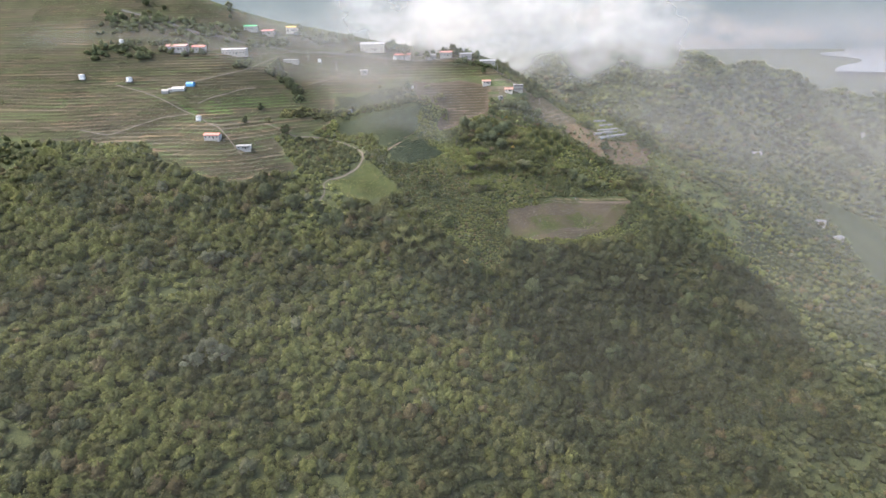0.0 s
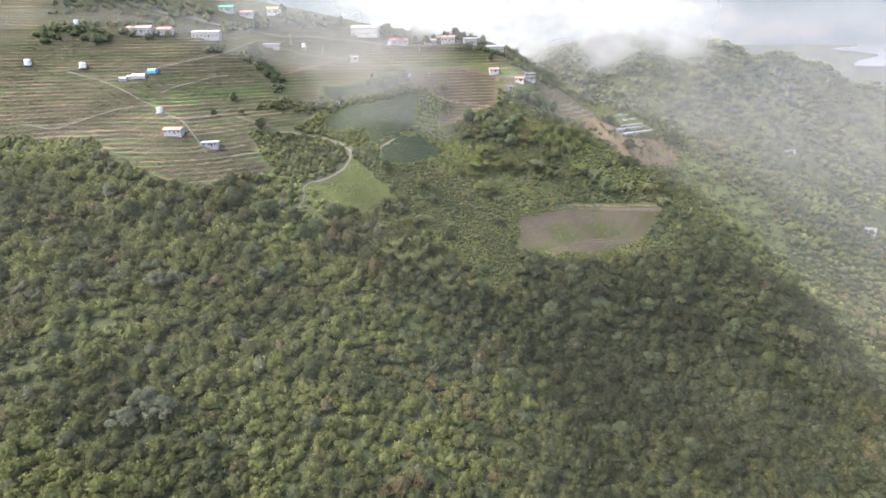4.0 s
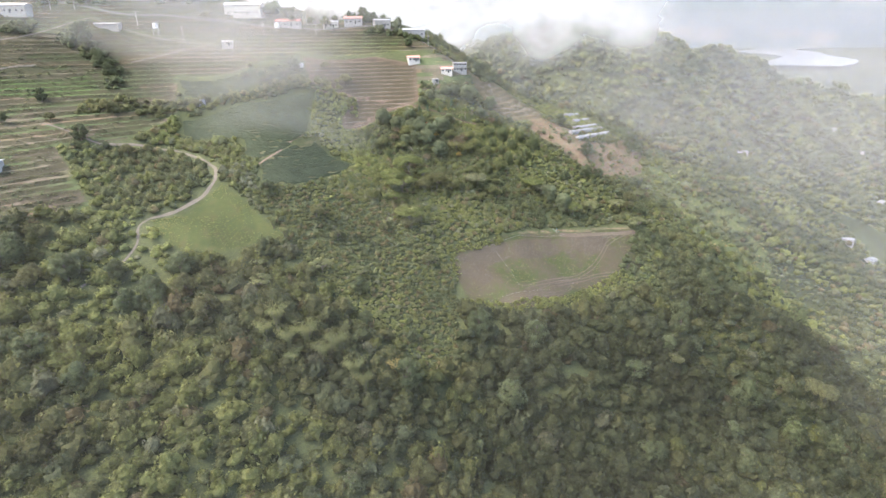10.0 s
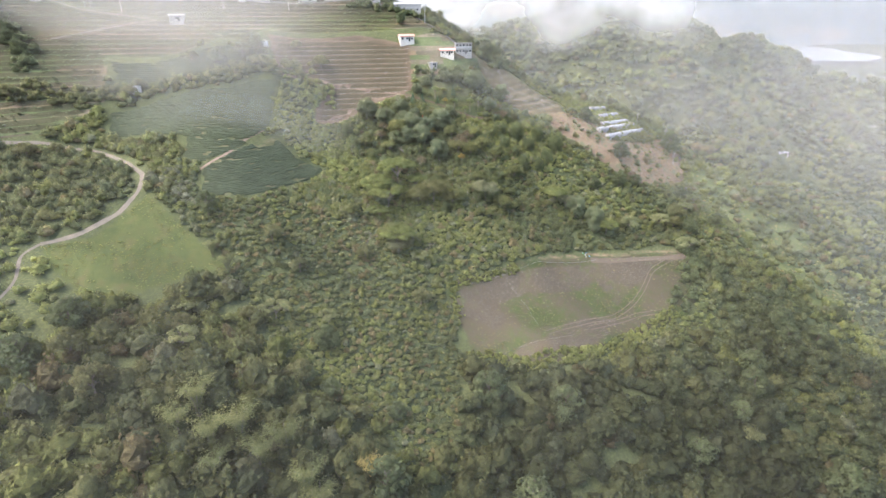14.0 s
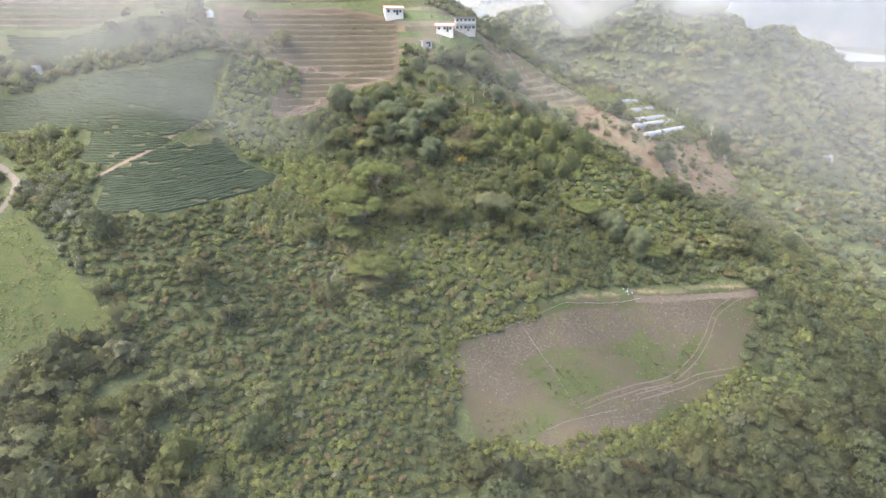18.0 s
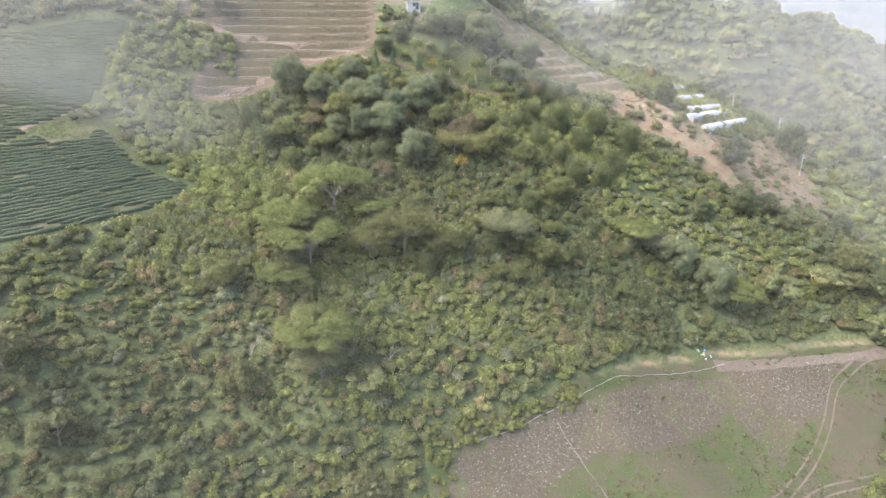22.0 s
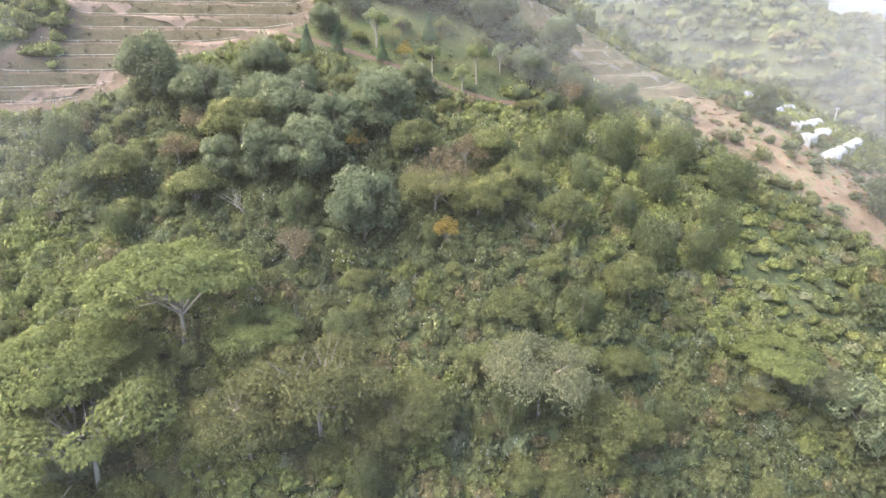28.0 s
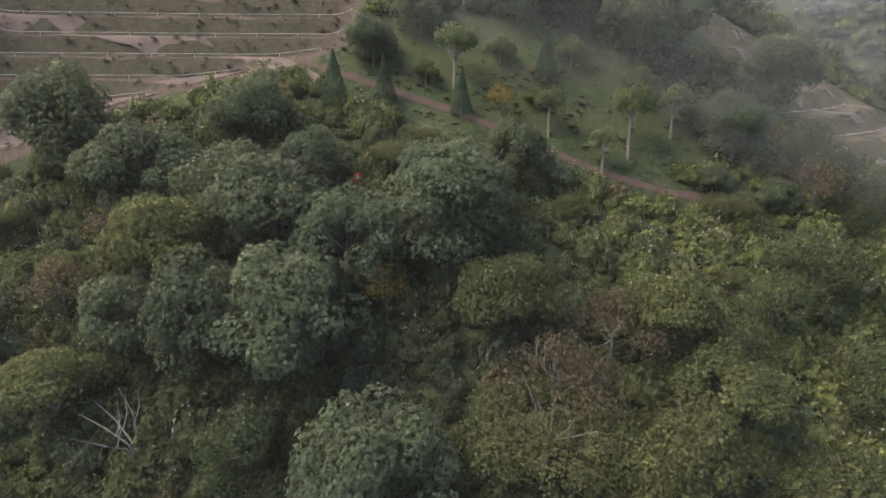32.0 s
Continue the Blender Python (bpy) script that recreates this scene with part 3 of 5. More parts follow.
OLIVE, DEEP, LIME, RUST, SILVER, BLUEGREEN = (0.103, 0.118, 0.05), (0.076, 0.099, 0.046), (0.115, 0.139, 0.046), (0.124, 0.108, 0.058), (0.125, 0.142, 0.086), (0.082, 0.108, 0.06)
PALETTE = np.array([OLIVE, DEEP, LIME, RUST, SILVER, BLUEGREEN])
PALETTE = 0.72 * PALETTE + 0.28 * PALETTE[:3].mean(0)
OPEN_LAND = (MEADOW, TEA_LOW, TEA_UP, TEA_TOP, RED, HOUSE_TERRACES, YARD, CLEARING, CUT_BANK, ORCHARD, GREEN_FIELD)


FINE = [(-46, 468), (-13, 489), (6, 486), (20, 478), (38, 458), (49, 446), (50, 425), (43, 395), (30, 385), (7, 403), (-20, 425), (-33, 440), (-40, 455)]
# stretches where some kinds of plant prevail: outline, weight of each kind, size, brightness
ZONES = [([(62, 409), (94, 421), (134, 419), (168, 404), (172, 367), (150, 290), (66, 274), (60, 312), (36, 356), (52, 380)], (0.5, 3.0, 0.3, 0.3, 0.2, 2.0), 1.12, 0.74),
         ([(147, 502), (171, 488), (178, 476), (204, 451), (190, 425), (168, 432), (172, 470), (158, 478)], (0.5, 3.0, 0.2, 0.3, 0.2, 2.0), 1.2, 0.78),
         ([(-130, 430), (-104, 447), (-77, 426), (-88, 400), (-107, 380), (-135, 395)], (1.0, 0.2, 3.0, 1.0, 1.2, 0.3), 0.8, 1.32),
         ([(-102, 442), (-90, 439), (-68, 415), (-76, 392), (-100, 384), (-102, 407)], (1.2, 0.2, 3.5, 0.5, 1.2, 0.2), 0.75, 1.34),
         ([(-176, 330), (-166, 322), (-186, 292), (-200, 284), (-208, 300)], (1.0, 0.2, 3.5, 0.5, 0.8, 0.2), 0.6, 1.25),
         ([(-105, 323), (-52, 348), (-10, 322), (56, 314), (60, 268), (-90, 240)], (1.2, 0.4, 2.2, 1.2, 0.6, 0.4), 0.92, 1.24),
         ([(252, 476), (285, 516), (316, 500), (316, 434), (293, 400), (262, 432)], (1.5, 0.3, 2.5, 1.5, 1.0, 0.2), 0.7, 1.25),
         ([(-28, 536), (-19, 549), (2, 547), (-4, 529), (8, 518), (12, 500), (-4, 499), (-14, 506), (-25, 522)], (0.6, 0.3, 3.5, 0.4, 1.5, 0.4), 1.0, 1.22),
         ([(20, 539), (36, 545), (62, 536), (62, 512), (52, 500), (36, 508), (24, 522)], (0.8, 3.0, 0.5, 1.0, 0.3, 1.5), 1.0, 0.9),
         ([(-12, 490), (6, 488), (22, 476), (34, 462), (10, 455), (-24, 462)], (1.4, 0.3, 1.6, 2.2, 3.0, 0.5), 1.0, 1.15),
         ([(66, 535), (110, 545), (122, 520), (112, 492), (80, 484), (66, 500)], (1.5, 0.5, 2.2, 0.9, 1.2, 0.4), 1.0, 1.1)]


def scatter(x0, x1, y0, y1, step, r0, r1, chances, keep=1.0, fields=True, sink=0.35, tall=(0.75, 1.6), gain=1.0, only=None):
    """Spots for plants on the wooded ground."""
    gx, gy = np.meshgrid(np.arange(x0, x1, step), np.arange(y0, y1, step))
    x = gx.ravel() + rng.uniform(-0.48, 0.48, gx.size) * step
    y = gy.ravel() + rng.uniform(-0.48, 0.48, gx.size) * step
    ok = rng.random(x.size) < keep
    r = r0 + (r1 - r0) * rng.random(x.size) ** 1.6
    for poly, _, size, _ in ZONES:
        r = np.where(inside(poly, x, y), r * size, r)
    for p in OPEN_LAND:
        ok &= rim(p, x, y) < -0.6 * r
    ok &= inside(only, x, y) if only else ~(inside(FINE, x, y) & (y < 478))
    if fields:
        ok &= rim(FIELDS, x, y) < -1
    ok &= (rim(TAN, x, y) < 0) | (rng.random(x.size) < 0.18)
    lit = rim(LIGHT, x, y) > 0
    ok &= ~lit | (rng.random(x.size) < 0.55)
    for pts, w in PATHS:
        for (ax, ay), (bx, by) in zip(pts, pts[1:]):
            q = np.clip(((x - ax) * (bx - ax) + (y - ay) * (by - ay)) / ((bx - ax) ** 2 + (by - ay) ** 2), 0, 1)
            ok &= np.hypot(x - ax - q * (bx - ax), y - ay - q * (by - ay)) > w + 0.5 * r
    x, y, r = x[ok], y[ok], r[ok]
    z = ground(x, y)
    # kinds of plant come in drifts
    drift = np.sin(x * 0.06 + 2 * np.sin(y * 0.05)) + np.sin(y * 0.08 + x * 0.03) * 0.8
    drift = drift + np.where(y < 450, np.clip((20 - x) / 110, -1.5, 1.2), 0)
    p = np.array(chances, float)[None, :] * np.exp(np.outer(drift, (0.25, -0.75, 0.95, 0.25, 0.5, -0.65)))
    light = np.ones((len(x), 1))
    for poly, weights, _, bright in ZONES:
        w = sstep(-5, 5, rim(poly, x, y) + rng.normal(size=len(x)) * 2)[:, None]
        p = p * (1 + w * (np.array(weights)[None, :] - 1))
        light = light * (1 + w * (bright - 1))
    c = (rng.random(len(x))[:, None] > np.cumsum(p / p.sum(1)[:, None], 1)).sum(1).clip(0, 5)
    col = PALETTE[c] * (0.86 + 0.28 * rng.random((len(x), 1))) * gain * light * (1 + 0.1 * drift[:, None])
    h = tall[0] + (tall[1] - tall[0]) * rng.random(len(x))
    return np.c_[x, y, z + sink * r * h, r, h, col]


TRACK = [(-96, 447), (-85, 453), (-75, 462), (-71, 475), (-73, 486), (-82, 496), (-99, 506), (-118, 507), (-134, 498)]
TRAIL = [(-96, 447), (-100, 441), (-97, 431), (-100, 420), (-112, 405)]
RED_PATH = [(38, 551), (50, 547.5), (57, 546), (63, 544), (69, 542.3), (76, 541), (84, 541)]
PATHS = [(TRACK, 1.6), (TRAIL, 0.5), (RED_PATH, 0.8)]

SHRUBS = [bushy(110, 0.135, lobes_of(7, 0.62, 0.34, 0.54), 4, 9) for _ in range(8)]
BUSHES = [bushy(230, 0.104, lobes_of(9, 0.66, 0.28, 0.5), 4, 9, jitter=0.6, core=0.15) for _ in range(10)]
TREETOPS = [bushy(88, 0.125, lobes_of(11, 0.7, 0.28, 0.46, 0.7), 5, 10, 0.85, -0.35, 0.55) for _ in range(10)]
FAR_TOPS = [bushy(10, 0.2, lobes_of(5, 0.55, 0.4, 0.58), 3, 8) for _ in range(6)]
WEEDS = [bushy(8, 0.2, lobes_of(4, 0.5, 0.4, 0.58), 2, 6) for _ in range(5)]
TUFTS = [crown_leaves(11, 0.42, lobes_of(3, 0.5, 0.45, 0.6), jitter=0.4) for _ in range(4)]
FLOWERS = [crown_leaves(26, 0.05, lobes_of(6, 0.7, 0.4, 0.6), low=0.0, jitter=0.3) for _ in range(4)]
near = scatter(-6, 110, 472, 550, 1.55, 1.1, 2.6, (0.34, 0.24, 0.26, 0.1, 0.06, 0.1), sink=0.0, tall=(0.9, 1.9), gain=1.1)
stamp("undergrowth", BUSHES, near, "dense green and rusty undergrowth with pale flower heads on the slope", "undergrowth")
mix = (0.32, 0.27, 0.23, 0.08, 0.06, 0.1)
rest = np.concatenate([scatter(-60, -6, 440, 562, 2.2, 1.4, 2.5, mix, sink=0.15), scatter(110, 215, 440, 612, 2.3, 1.3, 2.6, mix, sink=0.15), scatter(-6, 110, 440, 472, 2.2, 1.4, 2.5, mix, sink=0.15),
                       scatter(-6, 110, 550, 562, 2.2, 1.3, 2.3, mix, sink=0.15), scatter(60, 112, 562, 612, 2.8, 1.5, 2.6, (0.3, 0.4, 0.1, 0.1, 0, 0.1))])
rest = np.concatenate([rest, scatter(-50, 52, 384, 480, 1.75, 0.9, 2.0, (0.5, 0.2, 0.3, 0.14, 0.04, 0.06), sink=0.2, tall=(0.8, 1.4), only=FINE)])
stamp("thicket", SHRUBS, rest, "thick green scrub of shrubs and climbing plants", "thicket")
bloom = near[(rng.random(len(near)) < 0.24 + 0.3 * np.sin(near[:, 0] * 0.09 + 1) * np.sin(near[:, 1] * 0.11))]
bloom[:, 5:8] = (0.25, 0.26, 0.21)
bloom[:, 2] += 0.12
stamp("white_flowers", FLOWERS, bloom, "small white flower heads on the undergrowth", "flowers")
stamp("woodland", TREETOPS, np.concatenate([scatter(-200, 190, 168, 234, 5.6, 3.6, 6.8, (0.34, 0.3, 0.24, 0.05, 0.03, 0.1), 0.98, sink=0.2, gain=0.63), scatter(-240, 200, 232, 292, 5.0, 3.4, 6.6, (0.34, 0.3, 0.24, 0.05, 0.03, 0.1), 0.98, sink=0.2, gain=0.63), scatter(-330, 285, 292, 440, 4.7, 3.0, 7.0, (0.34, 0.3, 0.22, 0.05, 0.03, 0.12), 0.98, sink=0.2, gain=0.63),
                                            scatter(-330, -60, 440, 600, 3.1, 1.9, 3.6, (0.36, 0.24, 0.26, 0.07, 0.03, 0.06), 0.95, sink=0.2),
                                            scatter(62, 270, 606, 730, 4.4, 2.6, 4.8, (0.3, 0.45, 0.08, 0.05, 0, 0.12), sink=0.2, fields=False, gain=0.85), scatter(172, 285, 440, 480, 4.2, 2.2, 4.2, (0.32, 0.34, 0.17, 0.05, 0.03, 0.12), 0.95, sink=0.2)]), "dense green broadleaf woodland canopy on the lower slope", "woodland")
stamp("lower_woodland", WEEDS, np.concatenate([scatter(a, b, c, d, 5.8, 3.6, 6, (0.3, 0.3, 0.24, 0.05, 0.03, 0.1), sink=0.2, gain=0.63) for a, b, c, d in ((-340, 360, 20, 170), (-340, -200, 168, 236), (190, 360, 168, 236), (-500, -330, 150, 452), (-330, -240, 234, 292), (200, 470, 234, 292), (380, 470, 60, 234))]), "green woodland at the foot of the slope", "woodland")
stamp("valley_woodland", FAR_TOPS, np.concatenate([scatter(212, 430, 476, 720, 4.6, 2.6, 5, (0.35, 0.3, 0.15, 0.08, 0.03, 0.1), 0.95), scatter(285, 460, 292, 476, 6, 3.4, 6, (0.35, 0.3, 0.15, 0.08, 0.03, 0.1))]),
      "hazy woodland on the far side of the valley", "woodland")
far_mix = (0.3, 0.4, 0.1, 0.05, 0.02, 0.1)
stamp("spur_woodland", FAR_TOPS, np.concatenate([scatter(120, 700, 640, 980, 6.2, 4.2, 8.5, far_mix, 0.95), scatter(700, 1080, 640, 980, 10, 6, 10, far_mix, 0.9), scatter(120, 1080, 980, 1160, 11, 6, 10, far_mix, 0.9)]), "distant wooded spur under low cloud", "woodland")


def weeds(poly, n, r0, r1, tint, label):
    """Tufts and low bushes on open ground."""
    x = rng.uniform(min(p[0] for p in poly), max(p[0] for p in poly), n * 3)
    y = rng.uniform(min(p[1] for p in poly), max(p[1] for p in poly), n * 3)
    blot = np.sin(x * 0.21 + 2 * np.sin(y * 0.13)) + np.sin(y * 0.27 + x * 0.08)
    ok = (rim(poly, x, y) > 0.3) & (blot > rng.uniform(-1.6, 1.2, len(x)))
    for p in GRAVELS:
        ok &= ~inside(p, x, y) | (rng.random(len(x)) < 0.12)
    for pts, w in PATHS:
        for (ax, ay), (bx, by) in zip(pts, pts[1:]):
            q = np.clip(((x - ax) * (bx - ax) + (y - ay) * (by - ay)) / ((bx - ax) ** 2 + (by - ay) ** 2), 0, 1)
            ok &= np.hypot(x - ax - q * (bx - ax), y - ay - q * (by - ay)) > w
    x, y = x[ok][:n], y[ok][:n]
    r = r0 + (r1 - r0) * rng.random(len(x)) ** 2
    col = np.array(tint) * (0.75 + 0.5 * rng.random((len(x), 1))) * np.array([1, 1, 1]) + rng.random((len(x), 1)) * np.array([0.03, 0.0, 0.0])
    stamp("weeds", WEEDS, np.c_[x, y, ground(x, y) + 0.1 * r, r, 0.35 + 0.3 * rng.random(len(x)), col], label, "weeds")


weeds(CLEARING, 3000, 0.2, 0.75, (0.066, 0.086, 0.034), "low green weeds in patches on the bare clearing")
weeds(ORCHARD, 420, 0.2, 0.7, (0.12, 0.135, 0.06), "rough grass tufts under the orchard trees")
weeds(TAN, 1100, 0.35, 1.5, (0.13, 0.12, 0.06), "dry tufts and bushes on the bare slope")
weeds(LIGHT, 700, 0.6, 1.8, (0.16, 0.17, 0.07), "pale green grass and bushes on the open spur")
weeds(FIELDS, 900, 0.5, 1.6, (0.09, 0.11, 0.05), "low bushes and crops on the terraces")
weeds(MEADOW, 1500, 0.2, 0.8, (0.13, 0.155, 0.06), "grass tufts in the small meadow")


def verges(poly, rise, every, r0, r1, tint, gap, phase, label):
    """Grass and low bushes along the edges of terraces."""
    X = np.arange(max(-420, min(p[0] for p in poly)), max(p[0] for p in poly), every)
    Y = np.arange(min(p[1] for p in poly), max(p[1] for p in poly), 0.4)
    H = np.maximum.accumulate(land(X[:, None], Y[None, :]), axis=1)
    rows = []
    for lv in np.arange(math.floor(H.min() / rise) * rise, H.max(), rise) + phase * rise:
        y = np.array([np.interp(lv, h, Y, left=-1e4, right=-1e4) for h in H])
        ok = y > -5e3
        ok &= np.where(ok, rim(poly, X, np.where(ok, y, 0)), -1) > 0.5
        ok &= np.sin(X * 0.05 + lv * 1.7) + np.sin(X * 0.13 + lv * 0.9) + rng.normal(size=len(X)) * 0.5 > gap
        x = X[ok] + rng.uniform(-0.5, 0.5, ok.sum()) * every
        v = y[ok] + rng.normal(size=ok.sum()) * 0.25
        r = r0 + (r1 - r0) * rng.random(len(x)) ** 2
        rows.append(np.c_[x, v, ground(x, v) + 0.1 * r, r, 0.6 + 0.5 * rng.random(len(x)), np.array(tint) * (0.7 + 0.6 * rng.random((len(x), 1)))])
    stamp("verge", TUFTS, np.concatenate(rows), label, "verge")


verges(FIELDS, STEP, 1.1, 0.5, 1.1, (0.058, 0.076, 0.038), -1.0, 0.85, "dark green grass and bushes along the terrace edges")
verges(RED, STEP, 0.8, 0.25, 0.6, (0.06, 0.058, 0.034), -1.2, 0.85, "thin dry grass along the edges of the red terraces")
verges(HOUSE_TERRACES, STEP * 1.2, 1.0, 0.3, 0.7, (0.1, 0.1, 0.05), 0.2, 0.85, "thin dry grass along the edges of the red terraces")
weeds(YARD, 150, 0.3, 0.9, (0.12, 0.12, 0.06), "scrubby tufts round the farmyard")


def belts():
    """Belts of trees and shrubs between the fields and round the village, along their lines on the map."""
    rows = []
    for pts, wide, r0, r1, tint in (
            ([(-177, 577), (-160, 569), (-144, 559), (-138, 544)], 6, 2.0, 4.2, DEEP), ([(-153, 525), (-136, 532), (-117, 536), (-98, 541)], 6, 1.8, 3.4, OLIVE), ([(-80, 541), (-61, 541), (-46, 545), (-26, 551), (-8, 556)], 4, 1.6, 3.4, OLIVE),
            ([(-95, 510), (-84, 506), (-72, 503), (-62, 495)], 5, 1.5, 3.0, OLIVE), ([(-69, 484), (-60, 480), (-53, 474), (-54, 467)], 4, 1.4, 2.6, SILVER), ([(-24, 538), (-16, 530), (-10, 521), (-2, 513)], 5, 1.4, 2.8, LIME),
            ([(-9, 546), (3, 546)], 5, 1.4, 2.6, LIME), ([(-345, 566), (-310, 570), (-282, 572), (-237, 590)], 10, 3, 5.5, DEEP), ([(-345, 600), (-280, 606), (-215, 612)], 12, 3, 5.5, DEEP), ([(-203, 606), (-188, 612), (-164, 630)], 7, 2.5, 4.5, DEEP),
            ([(-164, 640), (-128, 640), (-110, 644)], 8, 3, 5, DEEP), ([(-60, 646), (-20, 646), (40, 644)], 8, 3, 5.5, DEEP), ([(10, 620), (36, 616), (60, 606)], 4, 1.8, 3.6, DEEP), ([(90, 592), (96, 604), (110, 612)], 6, 2.0, 4.2, DEEP),
            ([(-204, 566), (-190, 582)], 5, 2, 4, DEEP), ([(45, 562), (56, 560), (70, 562), (82, 566)], 3, 1.4, 2.8, DEEP), ([(138, 566), (146, 572), (152, 584)], 4, 1.8, 3.4, DEEP), ([(186, 590), (200, 596), (214, 596)], 5, 2, 4, DEEP), ([(52, 428), (74, 425), (109, 434), (151, 453)], 3.5, 0.7, 1.7, LIME), ([(52, 443), (49, 456), (64, 461), (81, 466)], 2, 0.6, 1.4, LIME), ([(152, 454), (166, 470), (172, 479), (164, 483)], 4, 1.6, 3.6, DEEP)):
        for (ax, ay), (bx, by) in zip(pts, pts[1:]):
            n = int(math.dist((ax, ay), (bx, by)) * wide / (r0 * r0 * 1.5)) + 2
            q, w = rng.random(n), rng.uniform(-1, 1, n) * wide
            d = math.dist((ax, ay), (bx, by))
            x, y = ax + (bx - ax) * q - (by - ay) / d * w, ay + (by - ay) * q + (bx - ax) / d * w
            r = r0 + (r1 - r0) * rng.random(n) ** 2
            rows.append(np.c_[x, y, ground(x, y) + 0.2 * r, r, 0.9 + 0.6 * rng.random(n), np.array(tint) * (0.75 + 0.5 * rng.random((n, 1)))])
    stamp("tree_belt", TREETOPS, np.concatenate(rows), "belts of dark trees and shrubs between fields and houses", "trees")


belts()


def stones(n):
    """Loose pale stones on the gravel of the clearing, in patches."""
    x, y = rng.uniform(45, 172, n * 6), rng.uniform(425, 482, n * 6)
    blot = np.sin(x * 0.11 + 1.5 * np.sin(y * 0.09)) + np.sin(y * 0.19 - x * 0.05)
    ok = np.logical_or.reduce([rim(p, x, y) > 0.3 for p in GRAVELS]) & (blot > rng.uniform(-1.4, 1.8, len(x)))
    x, y = x[ok][:n], y[ok][:n]
    r = 0.05 + 0.13 * rng.random(len(x)) ** 3
    k = np.array([(1, 0, 0), (0, 1, 0), (-1, 0, 0), (0, -1, 0), (0, 0, 0.7), (0, 0, -0.7)], float)
    co = k[None] * r[:, None, None] * rng.uniform(0.6, 1.3, (len(x), 6, 1)) + np.stack([x, y, ground(x, y) + 0.3 * r], 1)[:, None]
    f = np.array([(0, 1, 4), (1, 2, 4), (2, 3, 4), (3, 0, 4), (1, 0, 5), (2, 1, 5), (3, 2, 5), (0, 3, 5)])
    me = quad_mesh("stones", co.reshape(-1, 3), (f[None] + 6 * np.arange(len(x))[:, None, None]).reshape(-1, 3))
    me.materials.append(STONE)
    tagged(new("stones", me), "loose pale stones strewn over the bare gravel", "stones", kind="stuff")


stones(5500)

# ---- water, distance and mist ----
def sheet(name, X, Y, Z, material, thin=None):
    m, n = X.shape
    i = (np.arange(m - 1)[:, None] * n + np.arange(n - 1)).ravel()
    faces = np.stack([i, i + 1, i + n + 1, i + n], 1)
    if thin is not None:
        faces = faces[thin.ravel()[faces].max(1) > 0.004]
    me = quad_mesh(name, np.stack([X, Y, Z], 2).reshape(-1, 3), faces)
    if thin is not None:
        a = me.attributes.new("thin", "FLOAT", "POINT")
        a.data.foreach_set("value", thin.astype(np.float32).ravel())
    me.shade_smooth()
    me.materials.append(material)
    return new(name, me)


def backdrop():
    """Far mountain walls with cloud on them, all round the valley; they glow by themselves."""
    m, n, l, b = nodes("glowing_mountains")
    g = n.new("ShaderNodeNewGeometry")
    mp = n.new("ShaderNodeMapping")
    mp.inputs["Scale"].default_value = (1, 1, 2.6)
    l.new(g.outputs["Position"], mp.inputs["Vector"])
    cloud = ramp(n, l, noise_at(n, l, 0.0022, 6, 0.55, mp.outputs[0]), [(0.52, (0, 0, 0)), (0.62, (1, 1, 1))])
    # the slopes' pale blue is distance haze put into the colour
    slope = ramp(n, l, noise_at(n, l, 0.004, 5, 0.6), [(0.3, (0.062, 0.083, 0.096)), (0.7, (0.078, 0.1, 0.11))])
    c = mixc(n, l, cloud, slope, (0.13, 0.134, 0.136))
    # emission stands in for daylight on the slopes and cloud
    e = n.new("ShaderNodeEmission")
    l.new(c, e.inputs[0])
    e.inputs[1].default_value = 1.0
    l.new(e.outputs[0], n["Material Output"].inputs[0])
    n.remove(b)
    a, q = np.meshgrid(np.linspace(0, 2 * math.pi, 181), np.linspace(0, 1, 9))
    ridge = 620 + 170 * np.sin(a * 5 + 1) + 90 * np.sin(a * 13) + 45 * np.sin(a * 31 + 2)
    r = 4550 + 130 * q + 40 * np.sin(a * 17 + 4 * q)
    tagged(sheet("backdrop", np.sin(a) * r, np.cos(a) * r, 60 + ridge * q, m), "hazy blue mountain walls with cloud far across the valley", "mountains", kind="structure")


def lake():
    m, n, l, b = nodes("silty_water")
    c = ramp(n, l, noise_at(n, l, 0.004, 5, 0.6), [(0.35, (0.15, 0.155, 0.15)), (0.65, (0.19, 0.195, 0.19))])
    l.new(c, b.inputs["Base Color"])
    b.inputs["Roughness"].default_value = 0.25
    q, s = np.meshgrid(np.linspace(0, 1, 30), np.linspace(0, 1, 16))
    r = 2000 + 2480 * q
    a = np.radians(36.5 + 1.2 * np.sin(q * 7) + (s - 0.5) * (5.0 - 1.0 * q + 1.2 * np.sin(q * 14)))
    tagged(sheet("water", np.sin(a) * r, np.cos(a) * r, np.full_like(r, 189.0), m), "pale silty reservoir in the valley far below", "lake", kind="structure")


backdrop()
lake()
VEIL = mist_material("valley_mist", 0.21, 0.012, 0.2, 0.75, 0.4, 0.45)
LIGHT_VEIL = mist_material("thin_valley_mist", 0.16, 0.012, 0.2, 0.75, 0.46, 0.4)
RIDGE_MIST = mist_material("ridge_mist", 0.35, 0.012, 0.2, 0.75, 0.52, 0.45)
HILL_MIST = mist_material("hill_mist", 0.27, 0.014, 0.25, 0.65, 0.58, 0.3)
FAR_VEIL = mist_material("distant_haze", 0.5, 0.004, 0.2, 0.8, 0.36, 0.7, 1.08)
HAZE = mist_material("slope_haze", 0.021, 0.02, 0.0, 0.6, 0.72, 0.6)
PATCH = mist_material("drifting_haze", 0.014, 0.03, 0.1, 0.7, 0.7, 0.6)
